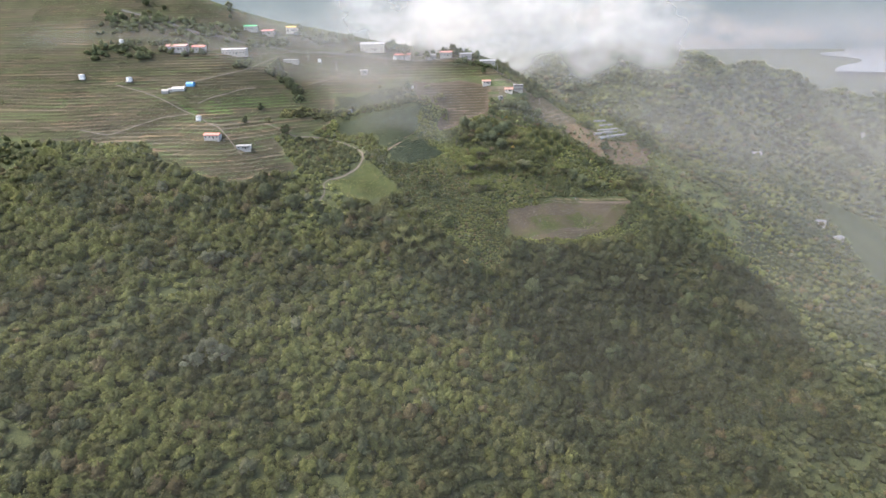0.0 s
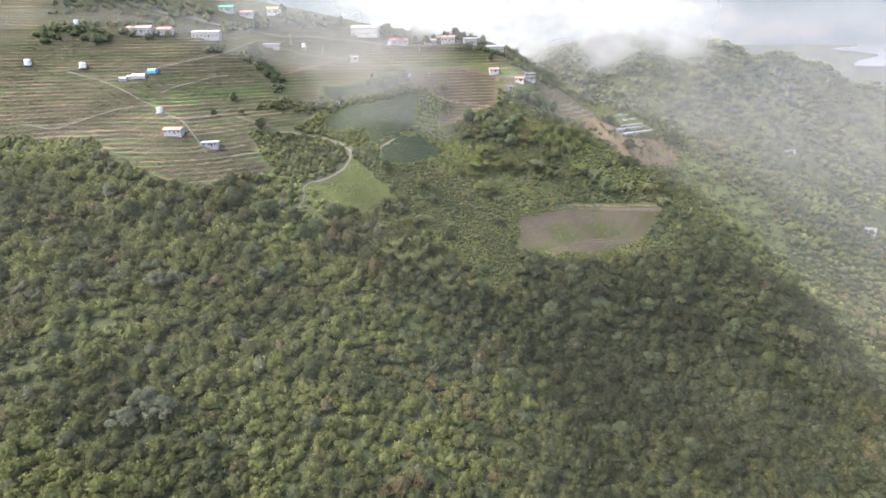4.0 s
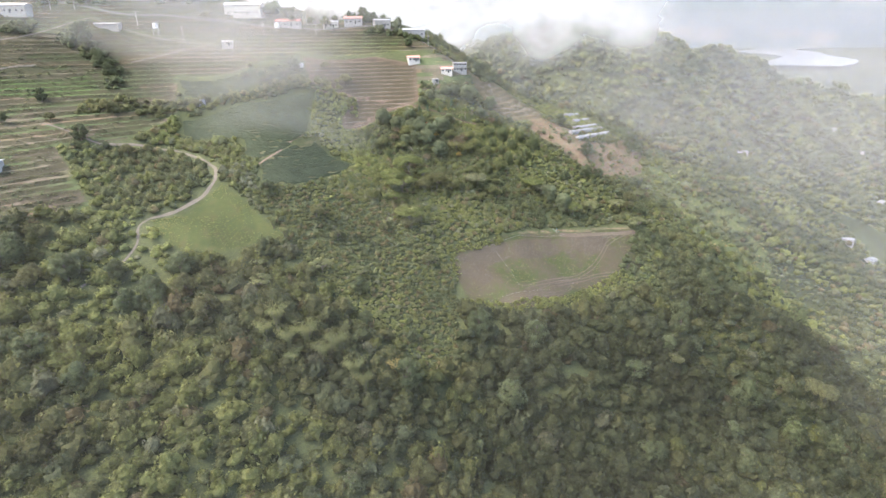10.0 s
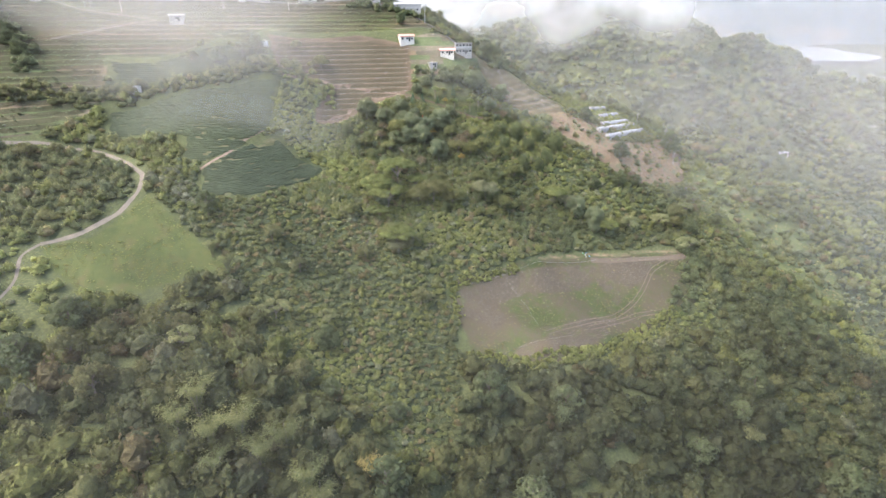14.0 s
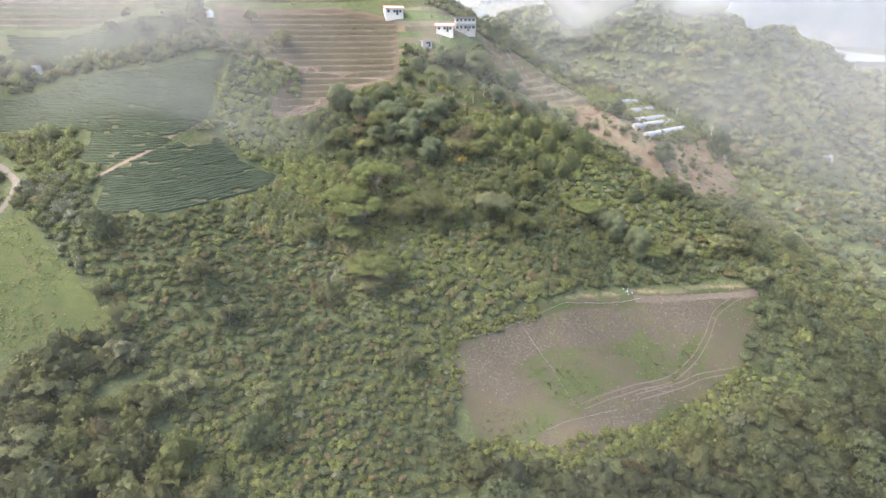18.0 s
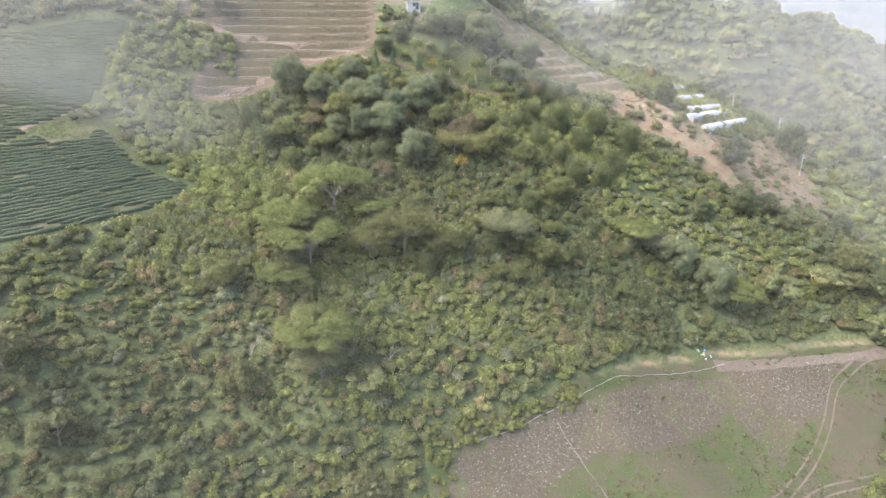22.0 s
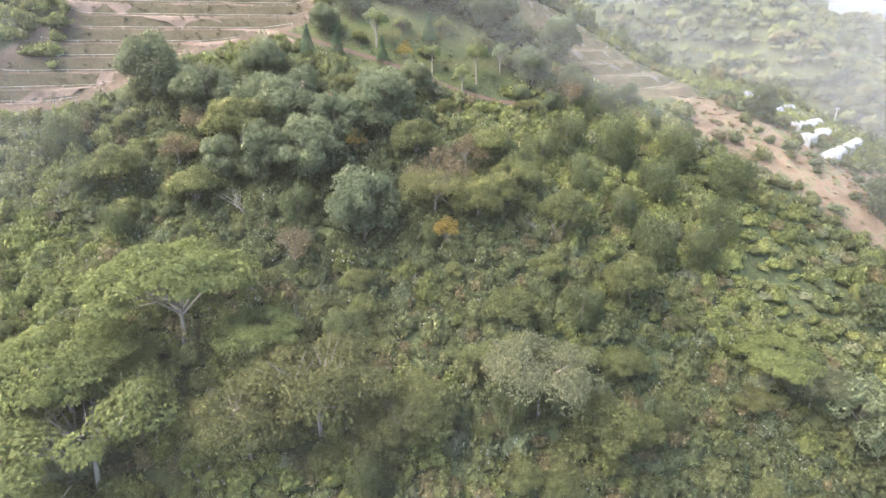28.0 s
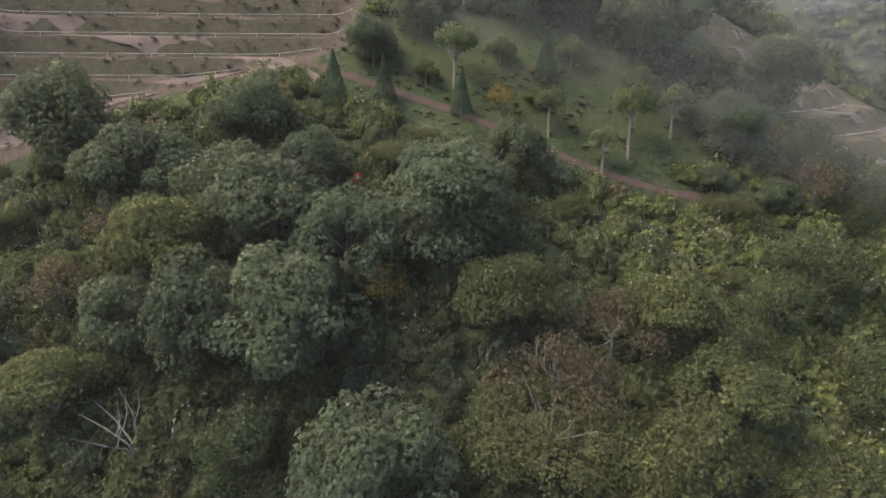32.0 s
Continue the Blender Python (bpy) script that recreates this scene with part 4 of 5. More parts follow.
CLOUD = mist_material("low_cloud", 0.93, 0.013, 0.26, 0.62, 0.72)


def bank(name, a, b, z0, z1, material, label, clear=22, ends=(0.3, 0.3), top=40, bow=12):
    """A bank of mist that hangs upright over the slope from a to b, thin at its rims and towards the ground."""
    q, Z = np.meshgrid(np.linspace(0, 1, 70), np.linspace(z0, z1, 36))
    X = a[0] + (b[0] - a[0]) * q
    Y = a[1] + (b[1] - a[1]) * q + bow * np.sin(q * 7) + 5 * np.sin(Z * 0.06)
    thin = sstep(0, ends[0], q) * sstep(1, 1 - ends[1], q) * sstep(1, clear, Z - land(X, Y)) * sstep(z1, z1 - top, Z)
    return tagged(sheet(name, X, Y, Z, material, thin), label, "mist", kind="stuff")


def mists():
    thin_white, grey = "thin white mist drifting over the valley side", "thin grey mist lying along the ridge"
    bank("valley_mist", (125, 500), (470, 330), 60, 290, LIGHT_VEIL, thin_white, 30, (0.5, 0.3))
    bank("valley_mist", (85, 546), (300, 455), 110, 285, LIGHT_VEIL, thin_white, 14, (0.25, 0.3), 30, 4)
    bank("valley_mist", (130, 600), (560, 430), 80, 320, VEIL, thin_white, 35, (0.35, 0.3))
    bank("valley_mist", (150, 690), (720, 540), 70, 350, VEIL, thin_white, 35, (0.25, 0.2))
    bank("valley_mist", (150, 880), (1050, 780), 60, 310, VEIL, thin_white, ends=(0.1, 0.2), top=80)
    bank("valley_mist", (140, 430), (430, 290), 60, 265, LIGHT_VEIL, thin_white, 30, (0.9, 0.1))
    bank("ridge_mist", (-420, 556), (30, 586), 215, 330, RIDGE_MIST, grey, 14, (0.1, 0.3))
    bank("ridge_mist", (-420, 618), (160, 622), 225, 350, RIDGE_MIST, grey, 14, (0.1, 0.3))
    bank("ridge_mist", (-130, 522), (8, 550), 190, 300, HILL_MIST, grey, 10, (0.25, 0.3), 30, 3)
    bank("ridge_mist", (-95, 496), (30, 520), 175, 290, HILL_MIST, grey, 12, (0.3, 0.35), 30, 4)
    bank("distant_haze", (520, 1750), (1900, 700), 100, 420, FAR_VEIL, "pale blue haze over the far end of the valley", 10, (0.1, 0.1), 140, 30)
    bank("ridge_mist", (42, 543), (125, 536), 195, 290, LIGHT_VEIL, grey, 7, (0.2, 0.2), 30, 2)
    bank("ridge_mist", (40, 600), (300, 650), 190, 330, VEIL, grey, 20, (0.2, 0.3))
    for y0, z0, z1, xa, xb, k in ((640, 256, 345, -60, 180, 0), (690, 245, 410, -150, 320, 1)):
        X, Z = np.meshgrid(np.linspace(xa, xb, 60), np.linspace(z0, z1, 30))
        thin = sstep(xa, xa + 70, X) * sstep(xb, xb - 90, X) * sstep(z0, z0 + 35, Z - 8 * np.sin(X * 0.06 + k)) * sstep(z1, z1 - 10, Z)
        tagged(sheet("low_cloud", X, y0 + 10 * np.sin(X * 0.03 + k) + 6 * np.sin(Z * 0.05), Z, CLOUD, thin), "bright white cloud hanging on the ridge", "cloud", kind="stuff")

    X, Y = np.meshgrid(np.linspace(-330, 320, 110), np.linspace(150, 590, 90))
    thin = sstep(150, 340, Y) * (0.55 * sstep(590, 550, Y) + 0.45 * sstep(500, 440, Y)) * sstep(320, 250, X) * sstep(-330, -260, X)
    tagged(sheet("slope_haze", X, Y, land(X, Y) + 16, HAZE, thin), "faint haze over the tree tops", "haze", kind="stuff")
    X, Y = np.meshgrid(np.linspace(-100, 100, 60), np.linspace(3, 62, 40))
    thin = sstep(3, 9, Y) * sstep(62, 20, Y) * sstep(100, 75, np.abs(X))
    tagged(sheet("drifting_haze", X, Y, 291 - 0.18 * Y - 0.002 * X * X + 0.6 * np.sin(X * 0.1), PATCH, thin), "thin veil of grey haze drifting in the air", "haze", kind="stuff")


mists()

# ---- trees: trunk with limbs, and a crown of many leaves ----
def leaf_mesh(name, quads, tint, material, spread_=0.2):
    flat = quads.reshape(-1, 6)
    me = quad_mesh(name, flat[:, :3], np.arange(quads.shape[0] * 3).reshape(-1, 3))
    me.attributes.new("bulge", "FLOAT_VECTOR", "POINT").data.foreach_set("vector", flat[:, 3:].astype(np.float32).ravel())
    t = np.array(tint)[None, :] * (1 - spread_ / 2 + spread_ * np.repeat(rng.random((len(quads), 1)), 3, 0))
    t = t * random.uniform(0.85, 1.15)
    a = me.attributes.new("tint", "FLOAT_COLOR", "POINT")
    a.data.foreach_set("color", np.c_[t, np.ones(len(t))].astype(np.float32).ravel())
    me.materials.append(material)
    return me


def trunk_mesh(name, height, lean, limbs, r, material, spread_=0.6, fork=0.45):
    """A trunk to the given height, in crown radii, with limbs that rise into the crown."""
    bm = bmesh.new()
    top = Vector((lean[0], lean[1], height))
    tube(bm, [(0, 0, -0.25), tuple(top * 0.35 + Vector((0.02, -0.02, 0))), tuple(top * 0.7), tuple(top)], [r * 1.25, r, r * 0.75, r * 0.45], 7)
    for k in range(limbs):
        a = 6.283 * k / limbs + random.uniform(-0.4, 0.4)
        s = top * random.uniform(fork, 0.95)
        out = Vector((math.cos(a), math.sin(a), 0)) * spread_ * random.uniform(0.6, 1.0)
        e = s + out + Vector((0, 0, random.uniform(0.25, 0.6)))
        m1 = s + out * 0.45 + Vector((0, 0, 0.22))
        tube(bm, [tuple(s), tuple(m1), tuple(e)], [r * 0.5, r * 0.34, r * 0.12], 5)
        for _ in range(2):
            q = m1 + Vector((random.uniform(-0.3, 0.3), random.uniform(-0.3, 0.3), random.uniform(0.12, 0.35)))
            tube(bm, [tuple(m1), tuple((m1 + q) / 2 + Vector((0.03, 0, -0.02))), tuple(q)], [r * 0.28, r * 0.2, r * 0.08], 4)
    me = bm_mesh(name, bm)
    me.materials.append(material)
    return me


def flat_lobes(k):
    a, q = rng.random(k) * 6.283, 0.25 + 0.6 * np.sqrt(rng.random(k))
    return np.stack([np.cos(a) * q, np.sin(a) * q, 0.42 * (1 - q * q) + 0.14 * rng.random(k), 0.17 + 0.14 * rng.random(k)], 1)


def column_lobes(k):
    z = np.linspace(-0.9, 0.55, k)
    q = 0.45 * (1 - 0.4 * np.abs(z))
    a = rng.random(k) * 6.283
    return np.stack([np.cos(a) * q, np.sin(a) * q, z, 0.32 + 0.2 * rng.random(k)], 1)


def cone_leaves(n, size):
    z = rng.random(n) ** 1.5 * 3.0
    r = (1 - z / 3.05) * (0.75 + 0.25 * rng.random(n))
    a = rng.random(n) * 6.283
    p = np.stack([np.cos(a) * r, np.sin(a) * r, z], 1)
    nrm = np.stack([np.cos(a), np.sin(a), np.full(n, 0.6)], 1) + rng.normal(size=(n, 3)) * 0.4
    nrm /= np.linalg.norm(nrm, axis=1)[:, None]
    u = np.cross(nrm, rng.normal(size=(n, 3)))
    u /= np.linalg.norm(u, axis=1)[:, None]
    w = np.cross(nrm, u)
    return bulged(np.stack([p - u * size, p + w * size * 0.5, p + u * size], 1), np.stack([np.cos(a), np.sin(a), np.full(n, 0.5)], 1))


def plume_leaves(plumes, per, size):
    """Arching canes with drooping leaf sprays, as of giant bamboo."""
    out = []
    for _ in range(plumes):
        a, reach = rng.random() * 6.283, 0.35 + 0.65 * rng.random()
        q = np.sort(rng.random(per)) ** 0.6
        h = 2.1 * q * (1 - 0.28 * q * q) * (0.8 + 0.3 * reach)
        rad = reach * q ** 2.2
        p = np.stack([np.cos(a) * rad, np.sin(a) * rad, h], 1) + rng.normal(size=(per, 3)) * 0.1
        u = np.stack([np.cos(a) * np.ones(per), np.sin(a) * np.ones(per), -0.5 * q], 1) + rng.normal(size=(per, 3)) * 0.5
        u /= np.linalg.norm(u, axis=1)[:, None]
        w = np.cross(u, rng.normal(size=(per, 3)))
        w /= np.linalg.norm(w, axis=1)[:, None]
        out.append(bulged(np.stack([p - u * size, p + w * size * 0.4, p + u * size], 1), np.stack([np.cos(a) * q, np.sin(a) * q, 0.6 + 0 * q], 1)))
    return np.concatenate(out)


def kind_meshes(kind, fine):
    """Trunk and crown of one tree, in units of its crown radius; the crown's base lies at its own zero."""
    def n(many, few):
        return many if fine else few

    if kind == "dome":
        lobes = np.concatenate([lobes_of(n(30, 14), 0.74, 0.2, 0.36, 0.72), lobes_of(12, 0.8, 0.2, 0.34, 0.0) - np.array([0, 0, 0.12, 0]), lobes_of(7, 0.6, 0.28, 0.36, 0.0) - np.array([0, 0, 0.45, 0])])
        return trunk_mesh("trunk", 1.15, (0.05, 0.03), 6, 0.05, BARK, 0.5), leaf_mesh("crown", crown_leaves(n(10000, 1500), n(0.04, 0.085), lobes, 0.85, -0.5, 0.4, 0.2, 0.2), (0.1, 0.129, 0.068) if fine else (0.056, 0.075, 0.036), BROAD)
    if kind == "olive":
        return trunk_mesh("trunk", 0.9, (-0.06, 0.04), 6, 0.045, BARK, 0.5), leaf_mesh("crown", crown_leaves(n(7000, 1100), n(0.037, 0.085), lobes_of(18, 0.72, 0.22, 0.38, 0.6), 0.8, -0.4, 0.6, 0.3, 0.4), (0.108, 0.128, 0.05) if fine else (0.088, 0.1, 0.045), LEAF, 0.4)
    if kind == "umbrella":
        return trunk_mesh("trunk", 0.6, (0.08, 0.0), 10, 0.03, PALE_BARK, 0.8, 0.55), leaf_mesh("crown", crown_leaves(n(10500, 1400), n(0.027, 0.065), flat_lobes(n(50, 22)), 0.45, -0.1, 0.35, 0.3, 0.15), (0.108, 0.138, 0.048) if fine else (0.11, 0.13, 0.058), LEAF, 0.3)
    if kind in ("dusky", "ashen"):
        return trunk_mesh("trunk", 0.7, (0.06, 0.04), 12, 0.03, PALE_BARK, 0.8, 0.5), leaf_mesh("crown", crown_leaves(n(11000, 1400), n(0.022, 0.06), np.concatenate([flat_lobes(n(40, 18)), lobes_of(16, 0.7, 0.16, 0.28, 0.3)]), 0.6, -0.3, 0.7, 0.4, 0.3), (0.1, 0.114, 0.047) if kind == "dusky" else (0.125, 0.142, 0.074), LEAF, 0.4)
    if kind == "vine":
        return trunk_mesh("trunk", 1.3, (0.05, 0.05), 4, 0.06, BARK, 0.3), leaf_mesh("crown", crown_leaves(n(8000, 1100), n(0.038, 0.09), column_lobes(16), 1.1, -0.7, 0.4, 0.25, 0.2), (0.084, 0.11, 0.048), LEAF, 0.4)
    if kind == "brown":
        return trunk_mesh("trunk", 0.8, (0.08, -0.05), 9, 0.03, PALE_BARK, 0.75, 0.35), leaf_mesh("crown", crown_leaves(n(2100, 400), n(0.036, 0.08), lobes_of(14, 0.75, 0.25, 0.4, 0.6), 0.8, -0.3, 0.8, 0.5, 0.6), (0.112, 0.1, 0.055), LEAF, 0.6)
    if kind == "yellow":
        return trunk_mesh("trunk", 1.0, (0.03, 0.0), 6, 0.045, BARK, 0.5), leaf_mesh("crown", crown_leaves(n(900, 250), n(0.055, 0.1), lobes_of(10, 0.6, 0.3, 0.45, 0.8), 1.0, -0.4, 0.7, 0.4, 0.4), (0.2, 0.165, 0.045), LEAF, 0.6)
    if kind == "red":
        return trunk_mesh("trunk", 0.7, (0.03, 0.0), 5, 0.04, BARK, 0.5), leaf_mesh("crown", crown_leaves(700, 0.08, lobes_of(9, 0.65, 0.3, 0.45, 0.6), 0.9, -0.3, 0.6, 0.4, 0.4), (0.3, 0.075, 0.035), LEAF, 0.5)
    if kind == "slim":
        return trunk_mesh("trunk", 2.0, (0.1, 0.0), 6, 0.06, PALE_BARK, 0.55, 0.5), leaf_mesh("crown", crown_leaves(n(2400, 600), n(0.05, 0.1), lobes_of(14, 0.6, 0.28, 0.42, 0.8), 0.95, -0.3, 0.6, 0.3, 0.4), (0.135, 0.17, 0.075), LEAF, 0.4)
    if kind == "cone":
        return trunk_mesh("trunk", 1.2, (0, 0), 2, 0.08, BARK, 0.2), leaf_mesh("crown", cone_leaves(n(2600, 600), n(0.09, 0.16)), (0.045, 0.085, 0.045), LEAF, 0.3)
    if kind == "silver":
        return trunk_mesh("trunk", 1.0, (0.05, 0.03), 6, 0.05, PALE_BARK, 0.6), leaf_mesh("crown", crown_leaves(1300, 0.085, lobes_of(20, 0.78, 0.18, 0.3, 0.6), 0.8, -0.3, 0.6, 0.3, 0.4), (0.105, 0.124, 0.076), LEAF, 0.4)
    tint = (0.115, 0.138, 0.058) if kind == "bamboo" else (0.28, 0.25, 0.09)
    bm = bmesh.new()
    for _ in range(7):
        a = random.uniform(0, 6.283)
        d = Vector((math.cos(a), math.sin(a), 0))
        tube(bm, [tuple(d * 0.08 + Vector((0, 0, -0.2))), tuple(d * 0.14 + Vector((0, 0, 0.8))), tuple(d * 0.45 + Vector((0, 0, 1.6)))], [0.02, 0.018, 0.008], 4)
    me = bm_mesh("canes", bm)
    me.materials.append(PALE_BARK)
    return me, leaf_mesh("crown", plume_leaves(40, 50, 0.085), tint, LEAF, 0.3)


TREE_WORDS = {
    "dome": ("dense dark green broadleaf tree with a rounded crown", "tree", (0.9, 1.0)),
    "olive": ("olive green broadleaf tree with a loose crown", "tree", (0.75, 0.9)),
    "umbrella": ("yellow-green feathery tree with a wide flat crown and pale branches", "tree", (0.58, 0.95)),
    "dusky": ("spreading olive-brown tree with fine feathery foliage", "tree", (0.58, 0.95)),
    "ashen": ("pale grey-green tree with fine foliage and bare twigs", "tree", (0.62, 0.95)),
    "vine": ("tall tree wrapped in hanging green climbing plants", "tree", (1.0, 1.2)),
    "brown": ("half-bare tree with thin rust-brown foliage", "tree", (0.62, 0.9)),
    "yellow": ("small bright yellow-leaved tree among the green", "tree", (1.2, 0.9)),
    "slim": ("slender orchard tree with a pale trunk and rounded crown", "tree", (1.6, 2.0)),
    "cone": ("small dark green conical conifer on the grass", "conifer", (0.35, 1.2)),
    "red": ("small bush with bright red autumn leaves in the grass", "bush", (0.5, 0.9)),
    "silver": ("pale grey-green tree with clustered leaves above the canopy", "tree", (0.9, 1.0)),
    "bamboo": ("clump of tall arching green bamboo in the woodland", "bamboo", (0.1, 1.0)),
    "ybamboo": ("clump of yellowed bamboo standing in the woodland", "bamboo", (0.1, 1.0)),
}
MADE = {}


def tree(kind, x, y, r, group="", fine=None, tall=1.0):
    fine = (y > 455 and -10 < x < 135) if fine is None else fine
    k = random.randrange(3)
    key = (kind, fine, k)
    if key not in MADE:
        MADE[key] = kind_meshes(kind, fine)
    trunk, crown = MADE[key]
    label, category, (up, _) = TREE_WORDS[kind]
    bamboo = category == "bamboo"
    e = thing("bamboo_clump" if bamboo else {"cone": "conifer", "red": "bush"}.get(kind, "tree"), x, y, gz(x, y) - 0.1, random.uniform(0, 360), label, category, group,
              (r, r * random.uniform(0.9, 1.1), r * tall * random.uniform(1.0, 1.2)))
    part("canes" if bamboo else "trunk", trunk, None, e)
    part("crown", crown, None, e).location = (0, 0, up)
    return e


TREES = {
    "dome": [(52, 512, 4.5), (45, 521, 4.8), (41, 530, 4.6), (55, 530, 5.0), (28, 534, 5.4), (19, 538, 5.4), (43, 536, 3.4), (32, 523, 3.1), (77, 556, 6.0), (46, 551, 3.4),
             (51, 555, 3.5), (62, 557, 3.8), (68, 558, 3.8), (116, 494, 5.5), (123, 488, 6.0), (204, 571, 7.0), (155, 535, 5.0), (144, 562, 5.0), (36, 540, 4.0),
             (84, 546, 4.0), (92, 556, 5.0), (61, 539, 3.4), (38, 522, 3.8), (36, 533, 4.4), (48, 527, 3.8), (58, 535, 3.4)],
    "olive": [(34, 527, 4.6), (71, 516, 3.4), (26, 470, 5.5), (78, 489, 5.0), (70, 500, 3.8), (58, 489, 4.2), (88, 506, 3.6), (10, 480, 4.0), (60, 524, 3.6), (68, 514, 3.6), (72, 525, 3.8), (81, 515, 3.6), (75, 521, 3.4), (29, 518, 3.6), (18, 522, 3.8), (52, 549, 1.8), (60, 552, 2.0), (68, 553, 2.2), (75, 551, 2.3), (81, 549, 2.0), (64, 548, 1.5)],
    "umbrella": [(31, 499, 9.0), (22, 492, 7.5), (26, 486, 8.5), (29, 467, 7.5), (22, 481, 5.0), (107, 500, 6.0), (129, 487, 6.0), (142, 489, 6.0), (168, 480, 6.0), (40, 497, 5.0)],
    "vine": [(86, 531, 3.2), (87, 523, 2.8), (95, 530, 3.4), (76, 524, 2.4), (100, 524, 3.4), (106, 531, 3.4), (115, 527, 3.8), (95, 513, 3.2), (81, 528, 2.6), (108, 518, 3.2), (91, 518, 2.6), (103, 514, 2.8)],
    "dusky": [(47, 490, 8.0), (40, 488, 6.0), (55, 488, 5.0), (62, 516, 4.5)],
    "ashen": [(71, 491, 7.0), (29, 464, 5.5), (112, 498, 5.0)],
    "brown": [(63, 519, 4.0), (43, 508, 3.2), (25, 526, 3.4), (27, 531, 2.8), (68, 524, 3.2), (90, 541, 3.6)],
    "yellow": [(60, 546, 1.7), (51, 525, 1.9), (63, 510, 2.2)],
    "slim": [(73, 544, 2.6), (70, 541.5, 1.9), (65, 545, 1.9), (55, 549, 2.6), (78, 547, 2.2)],
    "cone": [(48, 546, 1.5), (43, 545, 1.8), (65, 551, 1.6), (56, 546, 1.3)],
    "bamboo": [(-32, 386, 6.0), (-20, 380, 6.2), (-14, 374, 6.0), (-2, 369, 5.8), (-27, 377, 5.6), (-8, 378, 5.8), (2, 365, 5.2), (-36, 380, 5.4), (-34, 443, 4), (-25, 371, 5), (-40, 449, 3.6)],
    "ybamboo": [(15, 376, 4.8)],
    "red": [(44, 544, 0.9), (48, 543, 0.9), (47, 536, 1.2)],
    "silver": [(-159, 342, 7.0), (-151, 347, 6.0), (-135, 272, 7.5), (-127, 268, 7.0), (-142, 264, 7.0)],
}
for kind, rows in TREES.items():
    for x, y, r in rows:
        tree(kind, x, y, r * (1.18 if 505 < y < 533 and x < 130 and kind not in ("slim", "cone", "yellow") else 1.0), "trees of the knoll" if y > 478 and 0 < x < 130 else "trees of the slope")


def woods(n, x0, x1, y0, y1, kinds, r0, r1):
    done = 0
    while done < n:
        x, y = random.uniform(x0, x1), random.uniform(y0, y1)
        if any(float(rim(p, x, y)) > -4 for p in OPEN_LAND + (FIELDS, TAN)):
            continue
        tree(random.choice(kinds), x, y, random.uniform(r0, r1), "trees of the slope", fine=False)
        done += 1


def knoll_trees(n, kinds, r0, r1):
    done = 0
    while done < n:
        x, y = random.uniform(6, 108), random.uniform(484, 548)
        if any(float(rim(p, x, y)) > -3 for p in OPEN_LAND + (FIELDS, TAN)):
            continue
        tree(random.choice(kinds), x, y, random.uniform(r0, r1), "trees of the knoll", tall=0.9)
        done += 1


knoll_trees(84, ("olive", "vine", "olive", "vine", "dome", "olive", "dusky"), 1.6, 3.2)
woods(30, -200, 150, 300, 425, ("dome", "dome", "dome", "olive"), 4.5, 7.5)
woods(20, 100, 270, 330, 470, ("dome", "dome", "vine", "olive"), 5, 8)
woods(10, -150, -60, 380, 430, ("dome", "olive"), 4.5, 7)
woods(18, -50, 45, 400, 468, ("olive", "dome", "umbrella"), 3.5, 5.5)
woods(14, 125, 200, 488, 545, ("dome", "umbrella", "olive"), 3.5, 5.5)

# ---- tracks and paths, laid on the soil ----
def ribbon(name, pts, width, material, label, lift=0.07, category="path"):
    P, out = [Vector((x, y, 0)) for x, y in pts], []
    for a, b in zip(P, P[1:]):
        n = max(2, int((b - a).length / 1.2))
        out += [a.lerp(b, k / n) for k in range(n)]
    out.append(P[-1])
    for _ in range(6):
        out = [out[0]] + [(a + b * 2 + c) / 4 for a, b, c in zip(out, out[1:], out[2:])] + [out[-1]]
    rows = []
    for i, p in enumerate(out):
        d = (out[min(i + 1, len(out) - 1)] - out[max(i - 1, 0)]).normalized()
        s = Vector((-d.y, d.x, 0))
        w = width * (0.85 + 0.3 * noise.noise(p * 0.3))
        rows.append([p + s * w * k for k in (-0.5, -0.25, 0, 0.25, 0.5)])
    co = np.array([[tuple(v) for v in r] for r in rows])
    z = ground(co[:, :, 0], co[:, :, 1]) + lift
    ob = sheet(name, co[:, :, 0], co[:, :, 1], z, material)
    return tagged(ob, label, category, kind="structure")


ribbon("road", TRACK, 2.1, DIRT, "pale curving farm track with grassy verges", category="road")
ribbon("footpath", TRAIL, 1.2, DIRT, "narrow trodden footpath through the scrub")
ribbon("footpath", RED_PATH, 0.9, RED_EARTH, "red earth path across the orchard grass")
ribbon("footpath", [(-51, 485), (-41, 497), (-35, 510), (-29, 518)], 1.4, ORANGE_DIRT, "orange dirt path between the tea rows")
ribbon("footpath", [(-22, 548), (-10, 552), (10, 553), (23, 553), (35, 551), (42, 547)], 2.2, ORANGE_DIRT, "pale orange farm path across the red terraces")
ribbon("footpath", [(35, 551), (14, 544), (-1, 533)], 1.5, ORANGE_DIRT, "pale orange farm path across the red terraces")
ribbon("footpath", [(118, 475.5), (138, 476), (159, 477), (172, 479.5)], 2.4, RUT, "trodden earth track along the upper edge of the clearing", 0.05)
for pts in ([(169, 478), (159, 477), (146, 471), (140, 464), (134, 459), (129, 456), (120, 451), (108, 448), (96, 444), (87, 440)], [(146, 454), (132, 453), (124, 450), (107, 445)]):
    for side in (-0.7, 0.7):
        ribbon("wheel_rut", [(x - side * 0.6, y + side) for x, y in pts], 0.42, RUT, "rutted earth track winding through the clearing", 0.05, category="road")
